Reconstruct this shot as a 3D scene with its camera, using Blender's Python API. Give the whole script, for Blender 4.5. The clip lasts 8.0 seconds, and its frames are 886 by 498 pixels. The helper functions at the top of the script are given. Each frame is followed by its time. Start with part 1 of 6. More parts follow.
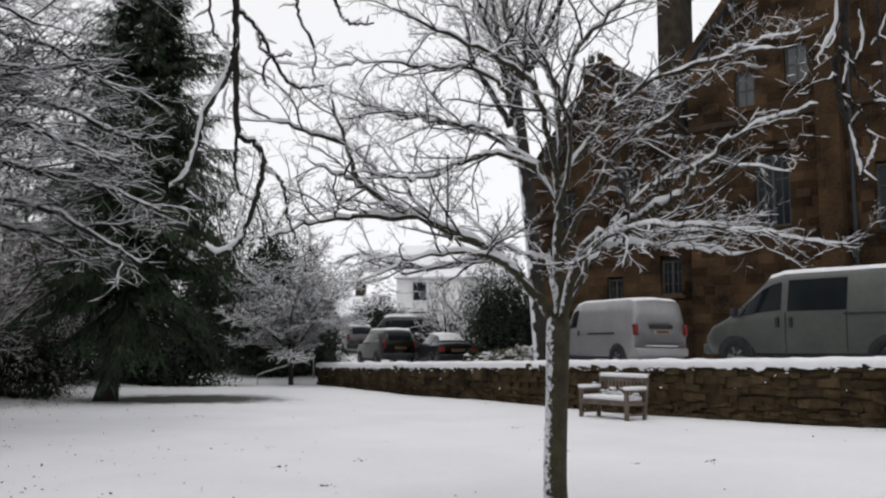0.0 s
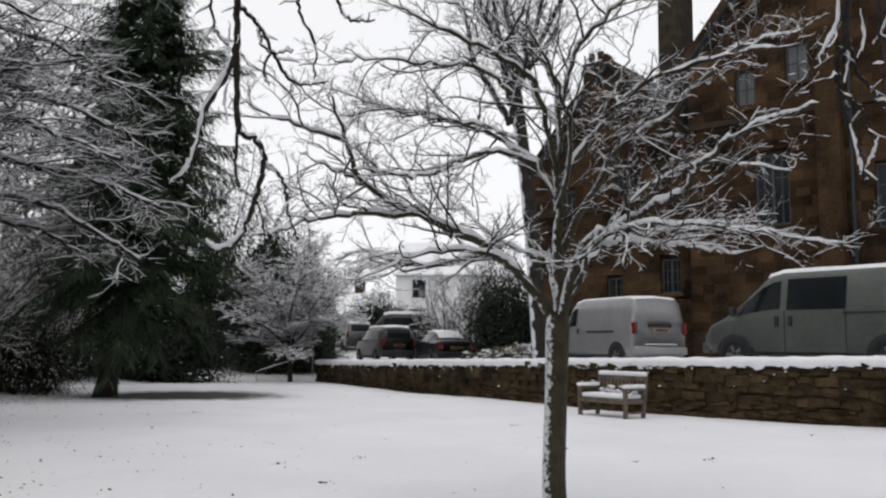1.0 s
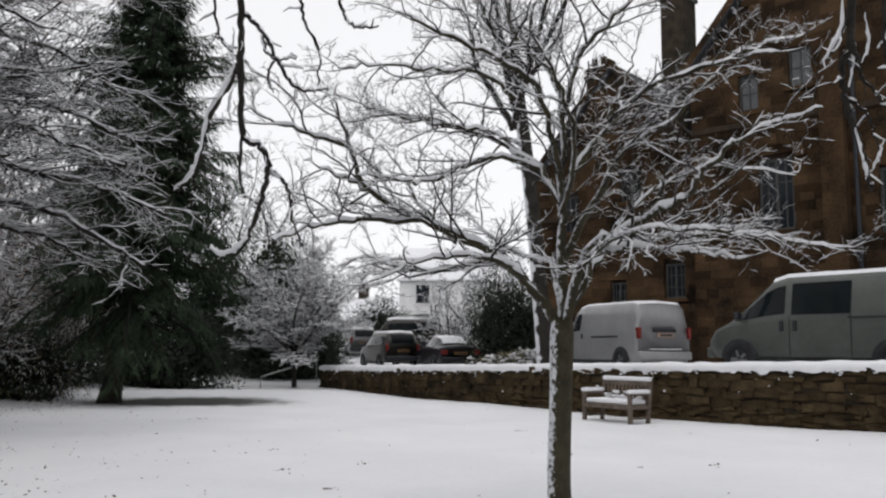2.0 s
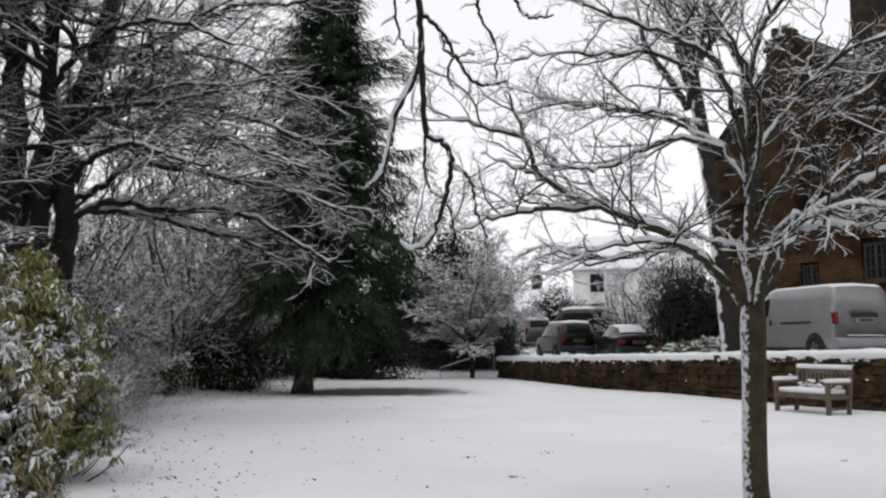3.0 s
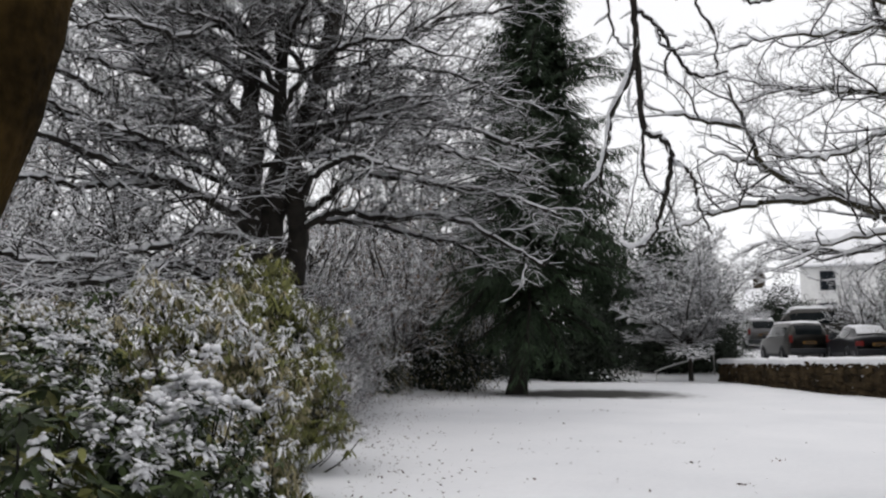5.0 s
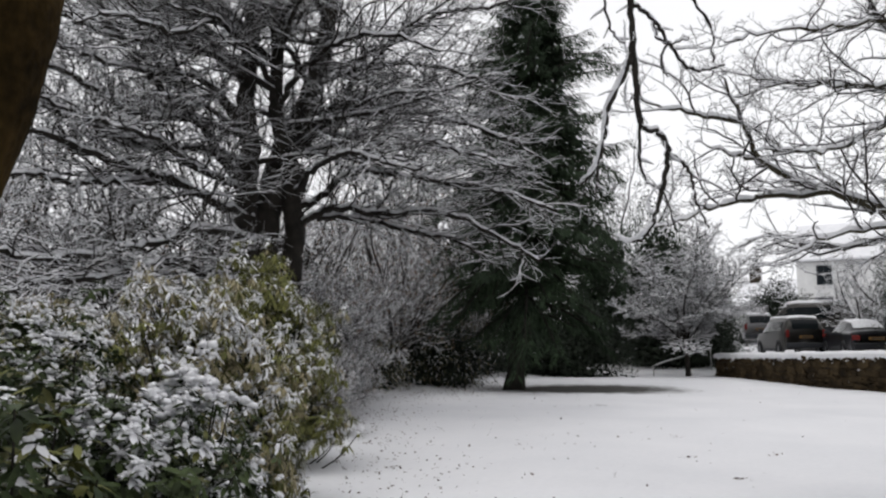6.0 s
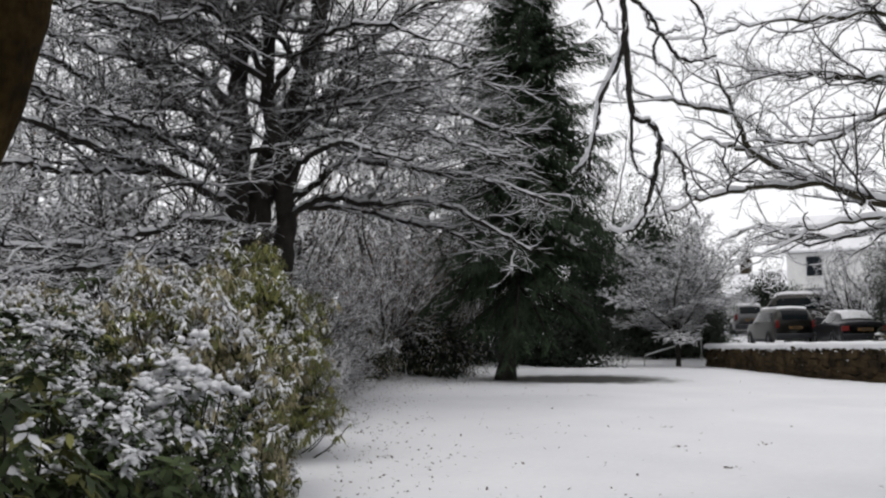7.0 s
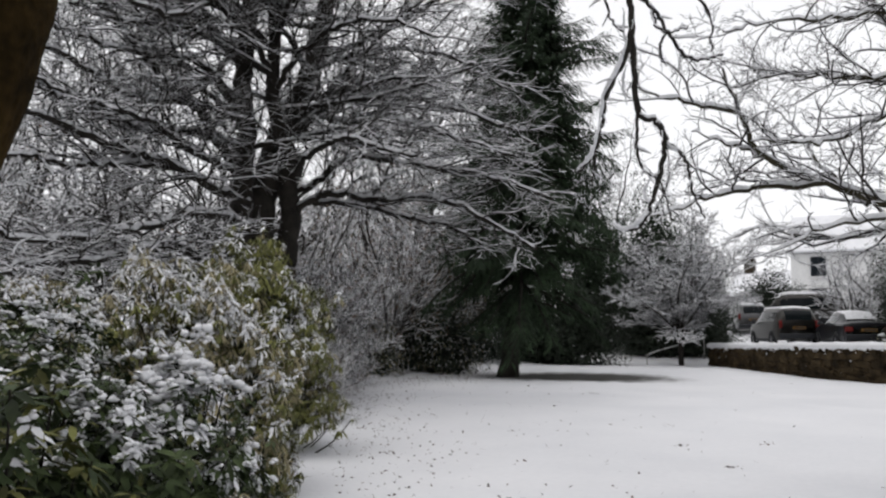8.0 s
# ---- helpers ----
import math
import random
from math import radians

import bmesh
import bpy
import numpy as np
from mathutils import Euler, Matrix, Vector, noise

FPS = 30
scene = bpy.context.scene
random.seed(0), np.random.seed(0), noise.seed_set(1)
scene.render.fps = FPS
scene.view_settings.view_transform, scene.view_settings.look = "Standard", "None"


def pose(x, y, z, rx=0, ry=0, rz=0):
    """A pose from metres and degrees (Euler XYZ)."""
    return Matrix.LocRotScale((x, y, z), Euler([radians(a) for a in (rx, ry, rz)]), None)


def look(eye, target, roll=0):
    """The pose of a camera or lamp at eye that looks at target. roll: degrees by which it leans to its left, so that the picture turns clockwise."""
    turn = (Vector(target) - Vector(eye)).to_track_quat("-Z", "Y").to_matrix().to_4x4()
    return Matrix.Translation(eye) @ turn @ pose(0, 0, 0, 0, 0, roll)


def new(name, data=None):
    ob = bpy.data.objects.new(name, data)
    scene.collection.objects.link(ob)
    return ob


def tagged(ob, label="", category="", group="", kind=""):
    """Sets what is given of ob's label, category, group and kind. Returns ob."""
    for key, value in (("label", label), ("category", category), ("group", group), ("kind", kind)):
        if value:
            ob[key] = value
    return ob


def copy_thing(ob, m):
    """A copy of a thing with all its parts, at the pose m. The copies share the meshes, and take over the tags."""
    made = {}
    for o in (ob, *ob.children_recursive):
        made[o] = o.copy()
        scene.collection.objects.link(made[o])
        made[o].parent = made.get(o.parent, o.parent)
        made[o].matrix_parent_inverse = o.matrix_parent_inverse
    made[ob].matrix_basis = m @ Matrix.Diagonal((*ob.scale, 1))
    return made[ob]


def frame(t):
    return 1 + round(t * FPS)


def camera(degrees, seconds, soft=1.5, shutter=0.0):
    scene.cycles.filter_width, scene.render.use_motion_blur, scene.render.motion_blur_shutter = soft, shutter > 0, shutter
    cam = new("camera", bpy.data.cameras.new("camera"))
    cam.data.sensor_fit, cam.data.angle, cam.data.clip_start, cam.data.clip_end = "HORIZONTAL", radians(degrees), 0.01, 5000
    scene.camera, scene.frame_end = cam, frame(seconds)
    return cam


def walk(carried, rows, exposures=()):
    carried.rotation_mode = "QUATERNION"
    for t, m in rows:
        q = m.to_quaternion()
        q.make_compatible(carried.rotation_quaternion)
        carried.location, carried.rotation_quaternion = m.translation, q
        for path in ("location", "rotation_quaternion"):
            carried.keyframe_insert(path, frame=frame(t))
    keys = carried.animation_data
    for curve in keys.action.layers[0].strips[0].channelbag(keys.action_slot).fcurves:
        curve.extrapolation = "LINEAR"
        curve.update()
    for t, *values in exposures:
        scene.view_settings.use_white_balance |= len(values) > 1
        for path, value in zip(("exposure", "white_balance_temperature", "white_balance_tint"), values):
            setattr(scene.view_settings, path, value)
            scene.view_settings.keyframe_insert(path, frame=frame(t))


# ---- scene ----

cam = camera(55.5, 8.0, soft=2.3)
# seconds, place, then the turn about x, y and z in degrees
PATH = [
    (0.0, 0.000, 0.000, 1.450, 96.80, -0.43, -0.05),
    (0.5, -0.001, -0.008, 1.444, 96.68, -0.47, -0.05),
    (1.0, -0.004, 0.000, 1.450, 96.63, -0.67, -0.12),
    (1.6, -0.006, 0.004, 1.453, 96.80, -0.60, -0.10),
    (2.3, -0.013, 0.000, 1.453, 97.05, -0.29, 1.16),
    (2.5, -0.021, -0.015, 1.448, 97.00, 0.10, 3.27),
    (3.0, -0.065, -0.040, 1.442, 96.33, 0.19, 11.90),
    (3.5, -0.096, -0.058, 1.435, 95.91, 0.65, 20.77),
    (4.0, -0.107, -0.085, 1.432, 96.01, 0.59, 25.90),
    (4.5, -0.100, -0.103, 1.431, 96.19, 0.04, 26.78),
    (4.7, -0.098, -0.112, 1.430, 96.50, -0.05, 26.30),
    (6.0, -0.101, -0.100, 1.426, 96.23, 0.35, 25.91),
    (6.5, -0.097, -0.105, 1.426, 96.00, 0.36, 26.06),
    (7.0, -0.100, -0.106, 1.422, 95.58, 0.29, 25.34),
    (7.5, -0.099, -0.108, 1.427, 95.62, -0.17, 25.29),
    (8.0, -0.102, -0.105, 1.423, 95.34, -0.30, 25.53),
]
walk(cam, [(t, pose(*row)) for t, *row in PATH], exposures=[(0.0, 0.0), (2.5, 0.02), (4.0, 0.10), (8.0, 0.10)])

# ---- light: an overcast winter sky ----
world = bpy.data.worlds.new("world")
scene.world = world
world.use_nodes = True
wn, wl = world.node_tree.nodes, world.node_tree.links
sky = wn.new("ShaderNodeTexSky")
sky.sky_type, sky.sun_disc = "NISHITA", False
sky.sun_elevation, sky.sun_rotation = radians(24), radians(200)
veil = wn.new("ShaderNodeHueSaturation")
veil.inputs["Saturation"].default_value = 0.1
veil.inputs["Value"].default_value = 0.1
cloud = wn.new("ShaderNodeMix")
cloud.data_type = "RGBA"
cloud.inputs[0].default_value = 0.85
cloud.inputs[7].default_value = (1.02, 1.02, 1.05, 1)
wl.new(sky.outputs[0], veil.inputs["Color"])
wl.new(veil.outputs[0], cloud.inputs[6])
wl.new(cloud.outputs[2], wn["Background"].inputs[0])
wn["Background"].inputs[1].default_value = 1.0
sun_data = bpy.data.lights.new("sun", "SUN")
sun_data.energy, sun_data.angle, sun_data.color = 0.5, radians(25), (1.0, 0.97, 0.93)
sun = new("sun", sun_data)
sun.matrix_world = look((0, 0, 30), (5, 12, 0))


# ---- materials ----
def material(name, dark, light, scale=6.0, rough=0.85, bump=0.3, bump_scale=None, metal=0.0, island=0.0, detail=6.0, spec=0.3):
    """Two-scale mottled surface: large stains of dark and light, fine grain, relief."""
    m = bpy.data.materials.new(name)
    m.use_nodes = True
    n, l = m.node_tree.nodes, m.node_tree.links
    b = n["Principled BSDF"]
    b.inputs["Roughness"].default_value, b.inputs["Metallic"].default_value = rough, metal
    b.inputs["Specular IOR Level"].default_value = spec
    co = n.new("ShaderNodeTexCoord")
    big = n.new("ShaderNodeTexNoise")
    big.inputs["Scale"].default_value, big.inputs["Detail"].default_value = scale, detail
    fine = n.new("ShaderNodeTexNoise")
    fine.inputs["Scale"].default_value, fine.inputs["Detail"].default_value = bump_scale or scale * 7, 8.0
    for t in (big, fine):
        l.new(co.outputs["Object"], t.inputs["Vector"])
    add = n.new("ShaderNodeMath")
    add.operation = "MULTIPLY_ADD"
    add.inputs[1].default_value, add.inputs[2].default_value = 0.45, 0.0
    l.new(fine.outputs[0], add.inputs[0])
    l.new(big.outputs[0], add.inputs[2])
    ramp = n.new("ShaderNodeValToRGB")
    ramp.color_ramp.elements[0].position, ramp.color_ramp.elements[1].position = 0.5, 0.95
    ramp.color_ramp.elements[0].color, ramp.color_ramp.elements[1].color = (*dark, 1), (*light, 1)
    l.new(add.outputs[0], ramp.inputs[0])
    out = ramp.outputs[0]
    if island:
        geo = n.new("ShaderNodeNewGeometry")
        info = n.new("ShaderNodeObjectInfo")
        both = n.new("ShaderNodeMath")
        both.operation = "ADD"
        l.new(geo.outputs["Random Per Island"], both.inputs[0])
        l.new(info.outputs["Random"], both.inputs[1])
        half = n.new("ShaderNodeMath")
        half.operation = "FRACT"
        l.new(both.outputs[0], half.inputs[0])
        rng = n.new("ShaderNodeMapRange")
        rng.inputs[3].default_value, rng.inputs[4].default_value = 1 - island, 1 + island
        l.new(half.outputs[0], rng.inputs[0])
        hsv = n.new("ShaderNodeHueSaturation")
        l.new(rng.outputs[0], hsv.inputs["Value"])
        l.new(out, hsv.inputs["Color"])
        out = hsv.outputs[0]
    l.new(out, b.inputs["Base Color"])
    if bump:
        bm = n.new("ShaderNodeBump")
        bm.inputs["Strength"].default_value, bm.inputs["Distance"].default_value = bump, 0.02
        l.new(fine.outputs[0], bm.inputs["Height"])
        l.new(bm.outputs[0], b.inputs["Normal"])
    return m


def plastered(m, way, low, high, scale=9.0):
    """Wind-driven snow stuck in patches to the side of a trunk that faces `way`."""
    n, l = m.node_tree.nodes, m.node_tree.links
    b = n["Principled BSDF"]
    src = b.inputs["Base Color"].links[0].from_socket
    geo = n.new("ShaderNodeNewGeometry")
    dot = n.new("ShaderNodeVectorMath")
    dot.operation = "DOT_PRODUCT"
    dot.inputs[1].default_value = way
    l.new(geo.outputs["Normal"], dot.inputs[0])
    noi = n.new("ShaderNodeTexNoise")
    noi.inputs["Scale"].default_value, noi.inputs["Detail"].default_value = scale, 6.0
    l.new(n["Texture Coordinate"].outputs["Object"], noi.inputs["Vector"])
    add = n.new("ShaderNodeMath")
    add.operation = "MULTIPLY_ADD"
    add.inputs[1].default_value = 1.9
    l.new(noi.outputs[0], add.inputs[0])
    l.new(dot.outputs["Value"], add.inputs[2])
    rng = n.new("ShaderNodeMapRange")
    rng.inputs[1].default_value, rng.inputs[2].default_value = low, high
    l.new(add.outputs[0], rng.inputs[0])
    mix = n.new("ShaderNodeMix")
    mix.data_type = "RGBA"
    mix.inputs[7].default_value = (0.66, 0.67, 0.70, 1)
    l.new(rng.outputs[0], mix.inputs[0])
    l.new(src, mix.inputs[6])
    l.new(mix.outputs[2], b.inputs["Base Color"])
    return m


def glass(name, tint=(0.012, 0.015, 0.018), spec=0.15):
    m = material(name, tint, tuple(c * 1.5 for c in tint), scale=2, rough=0.06, bump=0.0, spec=spec)
    return m


SNOW = material("snow", (0.72, 0.725, 0.75), (0.80, 0.80, 0.82), scale=3, rough=0.75, bump=0.25, bump_scale=40)
SNOW_TWIG = material("snow_on_twigs", (0.52, 0.53, 0.55), (0.70, 0.70, 0.72), scale=8, rough=0.8, bump=0.2)
BARK = material("dark_bark", (0.010, 0.008, 0.007), (0.03, 0.026, 0.021), scale=5, rough=0.95, bump=0.8, bump_scale=45)
BARK_TWIG = material("twig_bark", (0.012, 0.010, 0.009), (0.036, 0.031, 0.027), scale=9, rough=0.95, bump=0.2)
BARK_MAPLE = plastered(material("mossy_bark", (0.022, 0.019, 0.011), (0.062, 0.055, 0.032), scale=7, rough=0.95, bump=0.9, bump_scale=60), (-0.97, -0.12, 0.15), 1.58, 1.82, 26)
BARK_BEHIND = plastered(material("snow_blown_bark", (0.012, 0.010, 0.009), (0.035, 0.03, 0.025), scale=4, rough=0.95, bump=0.8), (-0.97, 0.0, 0.25), 1.55, 1.75, 4)
BARK_NEAR = material("brown_bark", (0.004, 0.003, 0.0012), (0.050, 0.031, 0.010), scale=5.0, rough=1.0, bump=1.0, bump_scale=22, spec=0.04)
NEEDLE = material("fir_needles", (0.009, 0.017, 0.008), (0.030, 0.052, 0.024), scale=1.2, rough=0.8, bump=0.0, island=0.45)
# evergreen foliage; also the dark stand-in for shade inside other shrubs
DARK_LEAF = material("evergreen_and_shaded_inner_leaves", (0.009, 0.014, 0.009), (0.028, 0.04, 0.024), scale=2, rough=0.6, bump=0.0, island=0.5)
RHODO = material("rhododendron_leaves", (0.012, 0.020, 0.007), (0.048, 0.066, 0.024), scale=4, rough=0.55, bump=0.1, island=0.45, spec=0.12)
OLIVE = material("olive_leaves", (0.058, 0.064, 0.016), (0.165, 0.166, 0.046), scale=3, rough=0.6, bump=0.1, island=0.45)
TAN = material("dry_leaves", (0.15, 0.13, 0.075), (0.35, 0.31, 0.19), scale=3, rough=0.8, bump=0.0, island=0.4)
RUSSET = material("russet_leaves", (0.04, 0.02, 0.012), (0.10, 0.05, 0.03), scale=3, rough=0.8, bump=0.0, island=0.4)
WITHERED = material("withered_leaves", (0.13, 0.085, 0.055), (0.30, 0.20, 0.14), scale=3, rough=0.8, bump=0.0, island=0.4)
STONE = material("wall_stone", (0.009, 0.007, 0.0045), (0.072, 0.051, 0.027), scale=2.6, rough=0.95, bump=1.0, bump_scale=24, island=0.3, spec=0.1)
MORTAR = material("dark_joint", (0.014, 0.011, 0.008), (0.052, 0.039, 0.024), scale=4, rough=0.95, bump=0.6)
SANDSTONE = material("sandstone", (0.007, 0.0055, 0.0045), (0.072, 0.043, 0.022), scale=0.9, rough=0.95, bump=0.8, bump_scale=14, island=0.45, spec=0.1)
SAND_JOINT = material("sandstone_joint", (0.022, 0.015, 0.01), (0.05, 0.033, 0.021), scale=3, rough=0.95, bump=0.5)
SLATE = material("roof_slate", (0.03, 0.032, 0.036), (0.08, 0.082, 0.09), scale=2, rough=0.7, bump=0.4, island=0.3)
RENDER_WHITE = material("white_render", (0.60, 0.60, 0.60), (0.76, 0.76, 0.75), scale=0.6, rough=0.9, bump=0.2)
FRAME_DARK = material("dark_paint", (0.015, 0.018, 0.022), (0.03, 0.033, 0.04), scale=4, rough=0.5, bump=0.0)
FRAME_PALE = material("pale_paint", (0.03, 0.03, 0.029), (0.06, 0.06, 0.057), scale=4, rough=0.6, bump=0.0)
GLASS = glass("window_glass")
# paler grey panes for the two small upper windows
PALE_PANE = material("pale_window_pane", (0.07, 0.075, 0.08), (0.11, 0.115, 0.12), scale=3, rough=0.3, bump=0.0)
CAR_GLASS = glass("car_glass", (0.007, 0.009, 0.010), 0.1)
TEAK = material("weathered_timber", (0.075, 0.058, 0.046), (0.17, 0.135, 0.11), scale=6, rough=0.85, bump=0.4, bump_scale=70)
STEEL = material("galvanised_steel", (0.34, 0.34, 0.34), (0.48, 0.47, 0.45), scale=12, rough=0.5, bump=0.1, metal=0.6)
TYRE = material("rubber", (0.010, 0.010, 0.011), (0.022, 0.022, 0.024), scale=12, rough=0.85, bump=0.2)
RIM = material("wheel_metal", (0.14, 0.14, 0.15), (0.26, 0.26, 0.27), scale=9, rough=0.4, metal=0.7, bump=0.0)
TRIM = material("black_plastic", (0.012, 0.013, 0.016), (0.028, 0.03, 0.034), scale=9, rough=0.6, bump=0.1)
RED_LAMP = material("red_lamp", (0.10, 0.010, 0.009), (0.16, 0.018, 0.015), scale=9, rough=0.2, bump=0.0)
PLATE = material("yellow_plate", (0.10, 0.05, 0.01), (0.15, 0.08, 0.016), scale=9, rough=0.5, bump=0.0)
PLATE_WHITE = material("pale_plate", (0.22, 0.15, 0.11), (0.3, 0.22, 0.17), scale=9, rough=0.5, bump=0.0)
GREY_PAINT = material("grey_car_paint", (0.062, 0.068, 0.062), (0.095, 0.10, 0.092), scale=1.2, rough=0.35, bump=0.03, metal=0.35, spec=0.5)
SILVER_PAINT = material("silver_car_paint", (0.22, 0.22, 0.225), (0.29, 0.29, 0.295), scale=1.2, rough=0.35, bump=0.03, metal=0.35, spec=0.5)
DARK_PAINT = material("black_car_paint", (0.006, 0.006, 0.008), (0.016, 0.017, 0.02), scale=1.2, rough=0.3, bump=0.03, spec=0.25)
BROWN_PAINT = material("taupe_car_paint", (0.022, 0.021, 0.018), (0.040, 0.037, 0.033), scale=1.2, rough=0.35, bump=0.03, metal=0.3, spec=0.5)


def snow_ground():
    """Snow cover, worn to soil and needles in the drip of the fir, mottled grey along the shrub border."""
    m = material("lawn_snow", (0.71, 0.715, 0.74), (0.79, 0.79, 0.81), scale=0.5, rough=0.8, bump=0.35, bump_scale=14)
    n, l = m.node_tree.nodes, m.node_tree.links
    b = n["Principled BSDF"]
    src = b.inputs["Base Color"].links[0].from_socket
    co = n["Texture Coordinate"].outputs["Object"]

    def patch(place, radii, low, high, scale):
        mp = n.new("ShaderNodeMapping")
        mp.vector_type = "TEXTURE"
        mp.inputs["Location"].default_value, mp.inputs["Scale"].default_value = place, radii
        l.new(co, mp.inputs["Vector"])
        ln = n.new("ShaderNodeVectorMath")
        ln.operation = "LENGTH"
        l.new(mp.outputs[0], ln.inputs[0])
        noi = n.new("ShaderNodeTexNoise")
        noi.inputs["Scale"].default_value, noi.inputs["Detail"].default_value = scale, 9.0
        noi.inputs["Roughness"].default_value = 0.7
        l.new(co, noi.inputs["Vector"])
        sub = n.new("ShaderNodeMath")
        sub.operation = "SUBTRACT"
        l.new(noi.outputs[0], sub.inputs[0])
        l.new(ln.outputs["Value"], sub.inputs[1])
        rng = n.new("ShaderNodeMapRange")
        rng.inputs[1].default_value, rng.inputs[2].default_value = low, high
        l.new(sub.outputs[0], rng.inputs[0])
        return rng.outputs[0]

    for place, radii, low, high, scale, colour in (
            ((-6.8, 22.4, 0), (2.9, 2.2, 50), -0.6, -0.15, 2.5, (0.05, 0.047, 0.042, 1)),
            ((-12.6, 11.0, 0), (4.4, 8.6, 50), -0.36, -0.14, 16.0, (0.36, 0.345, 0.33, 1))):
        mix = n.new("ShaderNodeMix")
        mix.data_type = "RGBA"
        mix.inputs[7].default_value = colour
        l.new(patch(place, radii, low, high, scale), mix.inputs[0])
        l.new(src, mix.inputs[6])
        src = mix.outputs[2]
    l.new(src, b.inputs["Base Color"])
    return m


# ---- mesh helpers ----
def mesh_object(name, v, f, mat, parent=None, label="", smooth=True):
    """One mesh object from an array of vertices and one of faces (all of one size)."""
    v, f = np.asarray(v, dtype=np.float32), np.asarray(f, dtype=np.int32)
    me = bpy.data.meshes.new(name)
    me.vertices.add(len(v))
    me.vertices.foreach_set("co", v.ravel())
    k = f.shape[1]
    me.loops.add(f.size)
    me.loops.foreach_set("vertex_index", f.ravel())
    me.polygons.add(len(f))
    me.polygons.foreach_set("loop_start", np.arange(0, f.size, k, dtype=np.int32))
    me.polygons.foreach_set("use_smooth", np.full(len(f), smooth, dtype=bool))
    me.update(calc_edges=True)
    me.materials.append(mat)
    ob = new(name, me)
    ob.parent = parent
    if label:
        tagged(ob, label)
    return ob


def part(name, bm, mat, parent=None, label="", smooth=False):
    me = bpy.data.meshes.new(name)
    bmesh.ops.recalc_face_normals(bm, faces=bm.faces)
    if smooth:
        for f in bm.faces:
            f.smooth = True
    bm.to_mesh(me)
    bm.free()
    me.materials.append(mat)
    ob = new(name, me)
    ob.parent = parent
    if label:
        tagged(ob, label)
    return ob


def boxes(items, bevel=0.0):
    """A bmesh of boxes: (centre, size) or (centre, size, turn matrix)."""
    bm = bmesh.new()
    for it in items:
        c, sz = it[0], it[1]
        m = Matrix.Translation(c) @ (it[2] if len(it) > 2 else Matrix()) @ Matrix.Diagonal((*sz, 1))
        bmesh.ops.create_cube(bm, size=1, matrix=m)
    if bevel:
        bmesh.ops.bevel(bm, geom=list(bm.edges), offset=bevel, segments=2, affect="EDGES", profile=0.7)
    return bm


def thing(name, place, label, category, turn=0, group=""):
    e = new(name)
    e.empty_display_size = 0.1
    e.matrix_world = pose(*place, 0, 0, turn)
    return tagged(e, label, category, group)


def unit(a):
    return a / np.maximum(np.linalg.norm(a, axis=-1, keepdims=True), 1e-9)


def smooth_line(pts, n):
    """n points on a rounded curve through the few given ones."""
    p = np.asarray(pts, float)
    p = np.vstack([2 * p[0] - p[1], p, 2 * p[-1] - p[-2]])
    out = []
    for s in np.linspace(0, len(pts) - 1 - 1e-6, n):
        i, u = int(s), s - int(s)
        a, b, c, d = p[i:i + 4]
        out.append(0.5 * (2 * b + (c - a) * u + (2 * a - 5 * b + 4 * c - d) * u * u + (3 * b - a - 3 * c + d) * u ** 3))
    return np.array(out)


def tube_arrays(polys, k):
    V, Fc, base = [], [], 0
    ang = np.arange(k) * 2 * math.pi / k
    ca, sa = np.cos(ang)[None, :, None], np.sin(ang)[None, :, None]
    cache = {}
    for p, r in polys:
        n = len(p)
        t = unit(np.gradient(p, axis=0))
        ref = np.array([0.31, 0.95, 0.05]) if abs(t[0][2]) > 0.7 else np.array([0.0, 0.0, 1.0])
        u = unit(np.cross(t, ref))
        w = np.cross(t, u)
        V.append((p[:, None] + r[:, None, None] * (ca * u[:, None] + sa * w[:, None])).reshape(-1, 3))
        if n not in cache:
            a = (np.arange(n - 1)[:, None] * k + np.arange(k)[None]).ravel()
            b = (np.arange(n - 1)[:, None] * k + (np.arange(k)[None] + 1) % k).ravel()
            cache[n] = np.stack([a, b, b + k, a + k], 1)
        Fc.append(cache[n] + base)
        base += n * k
    return np.concatenate(V), np.concatenate(Fc)


def tubes(name, polys, k, mat, parent, label=""):
    v, f = tube_arrays(polys, k)
    return mesh_object(name, v, f, mat, parent, label)


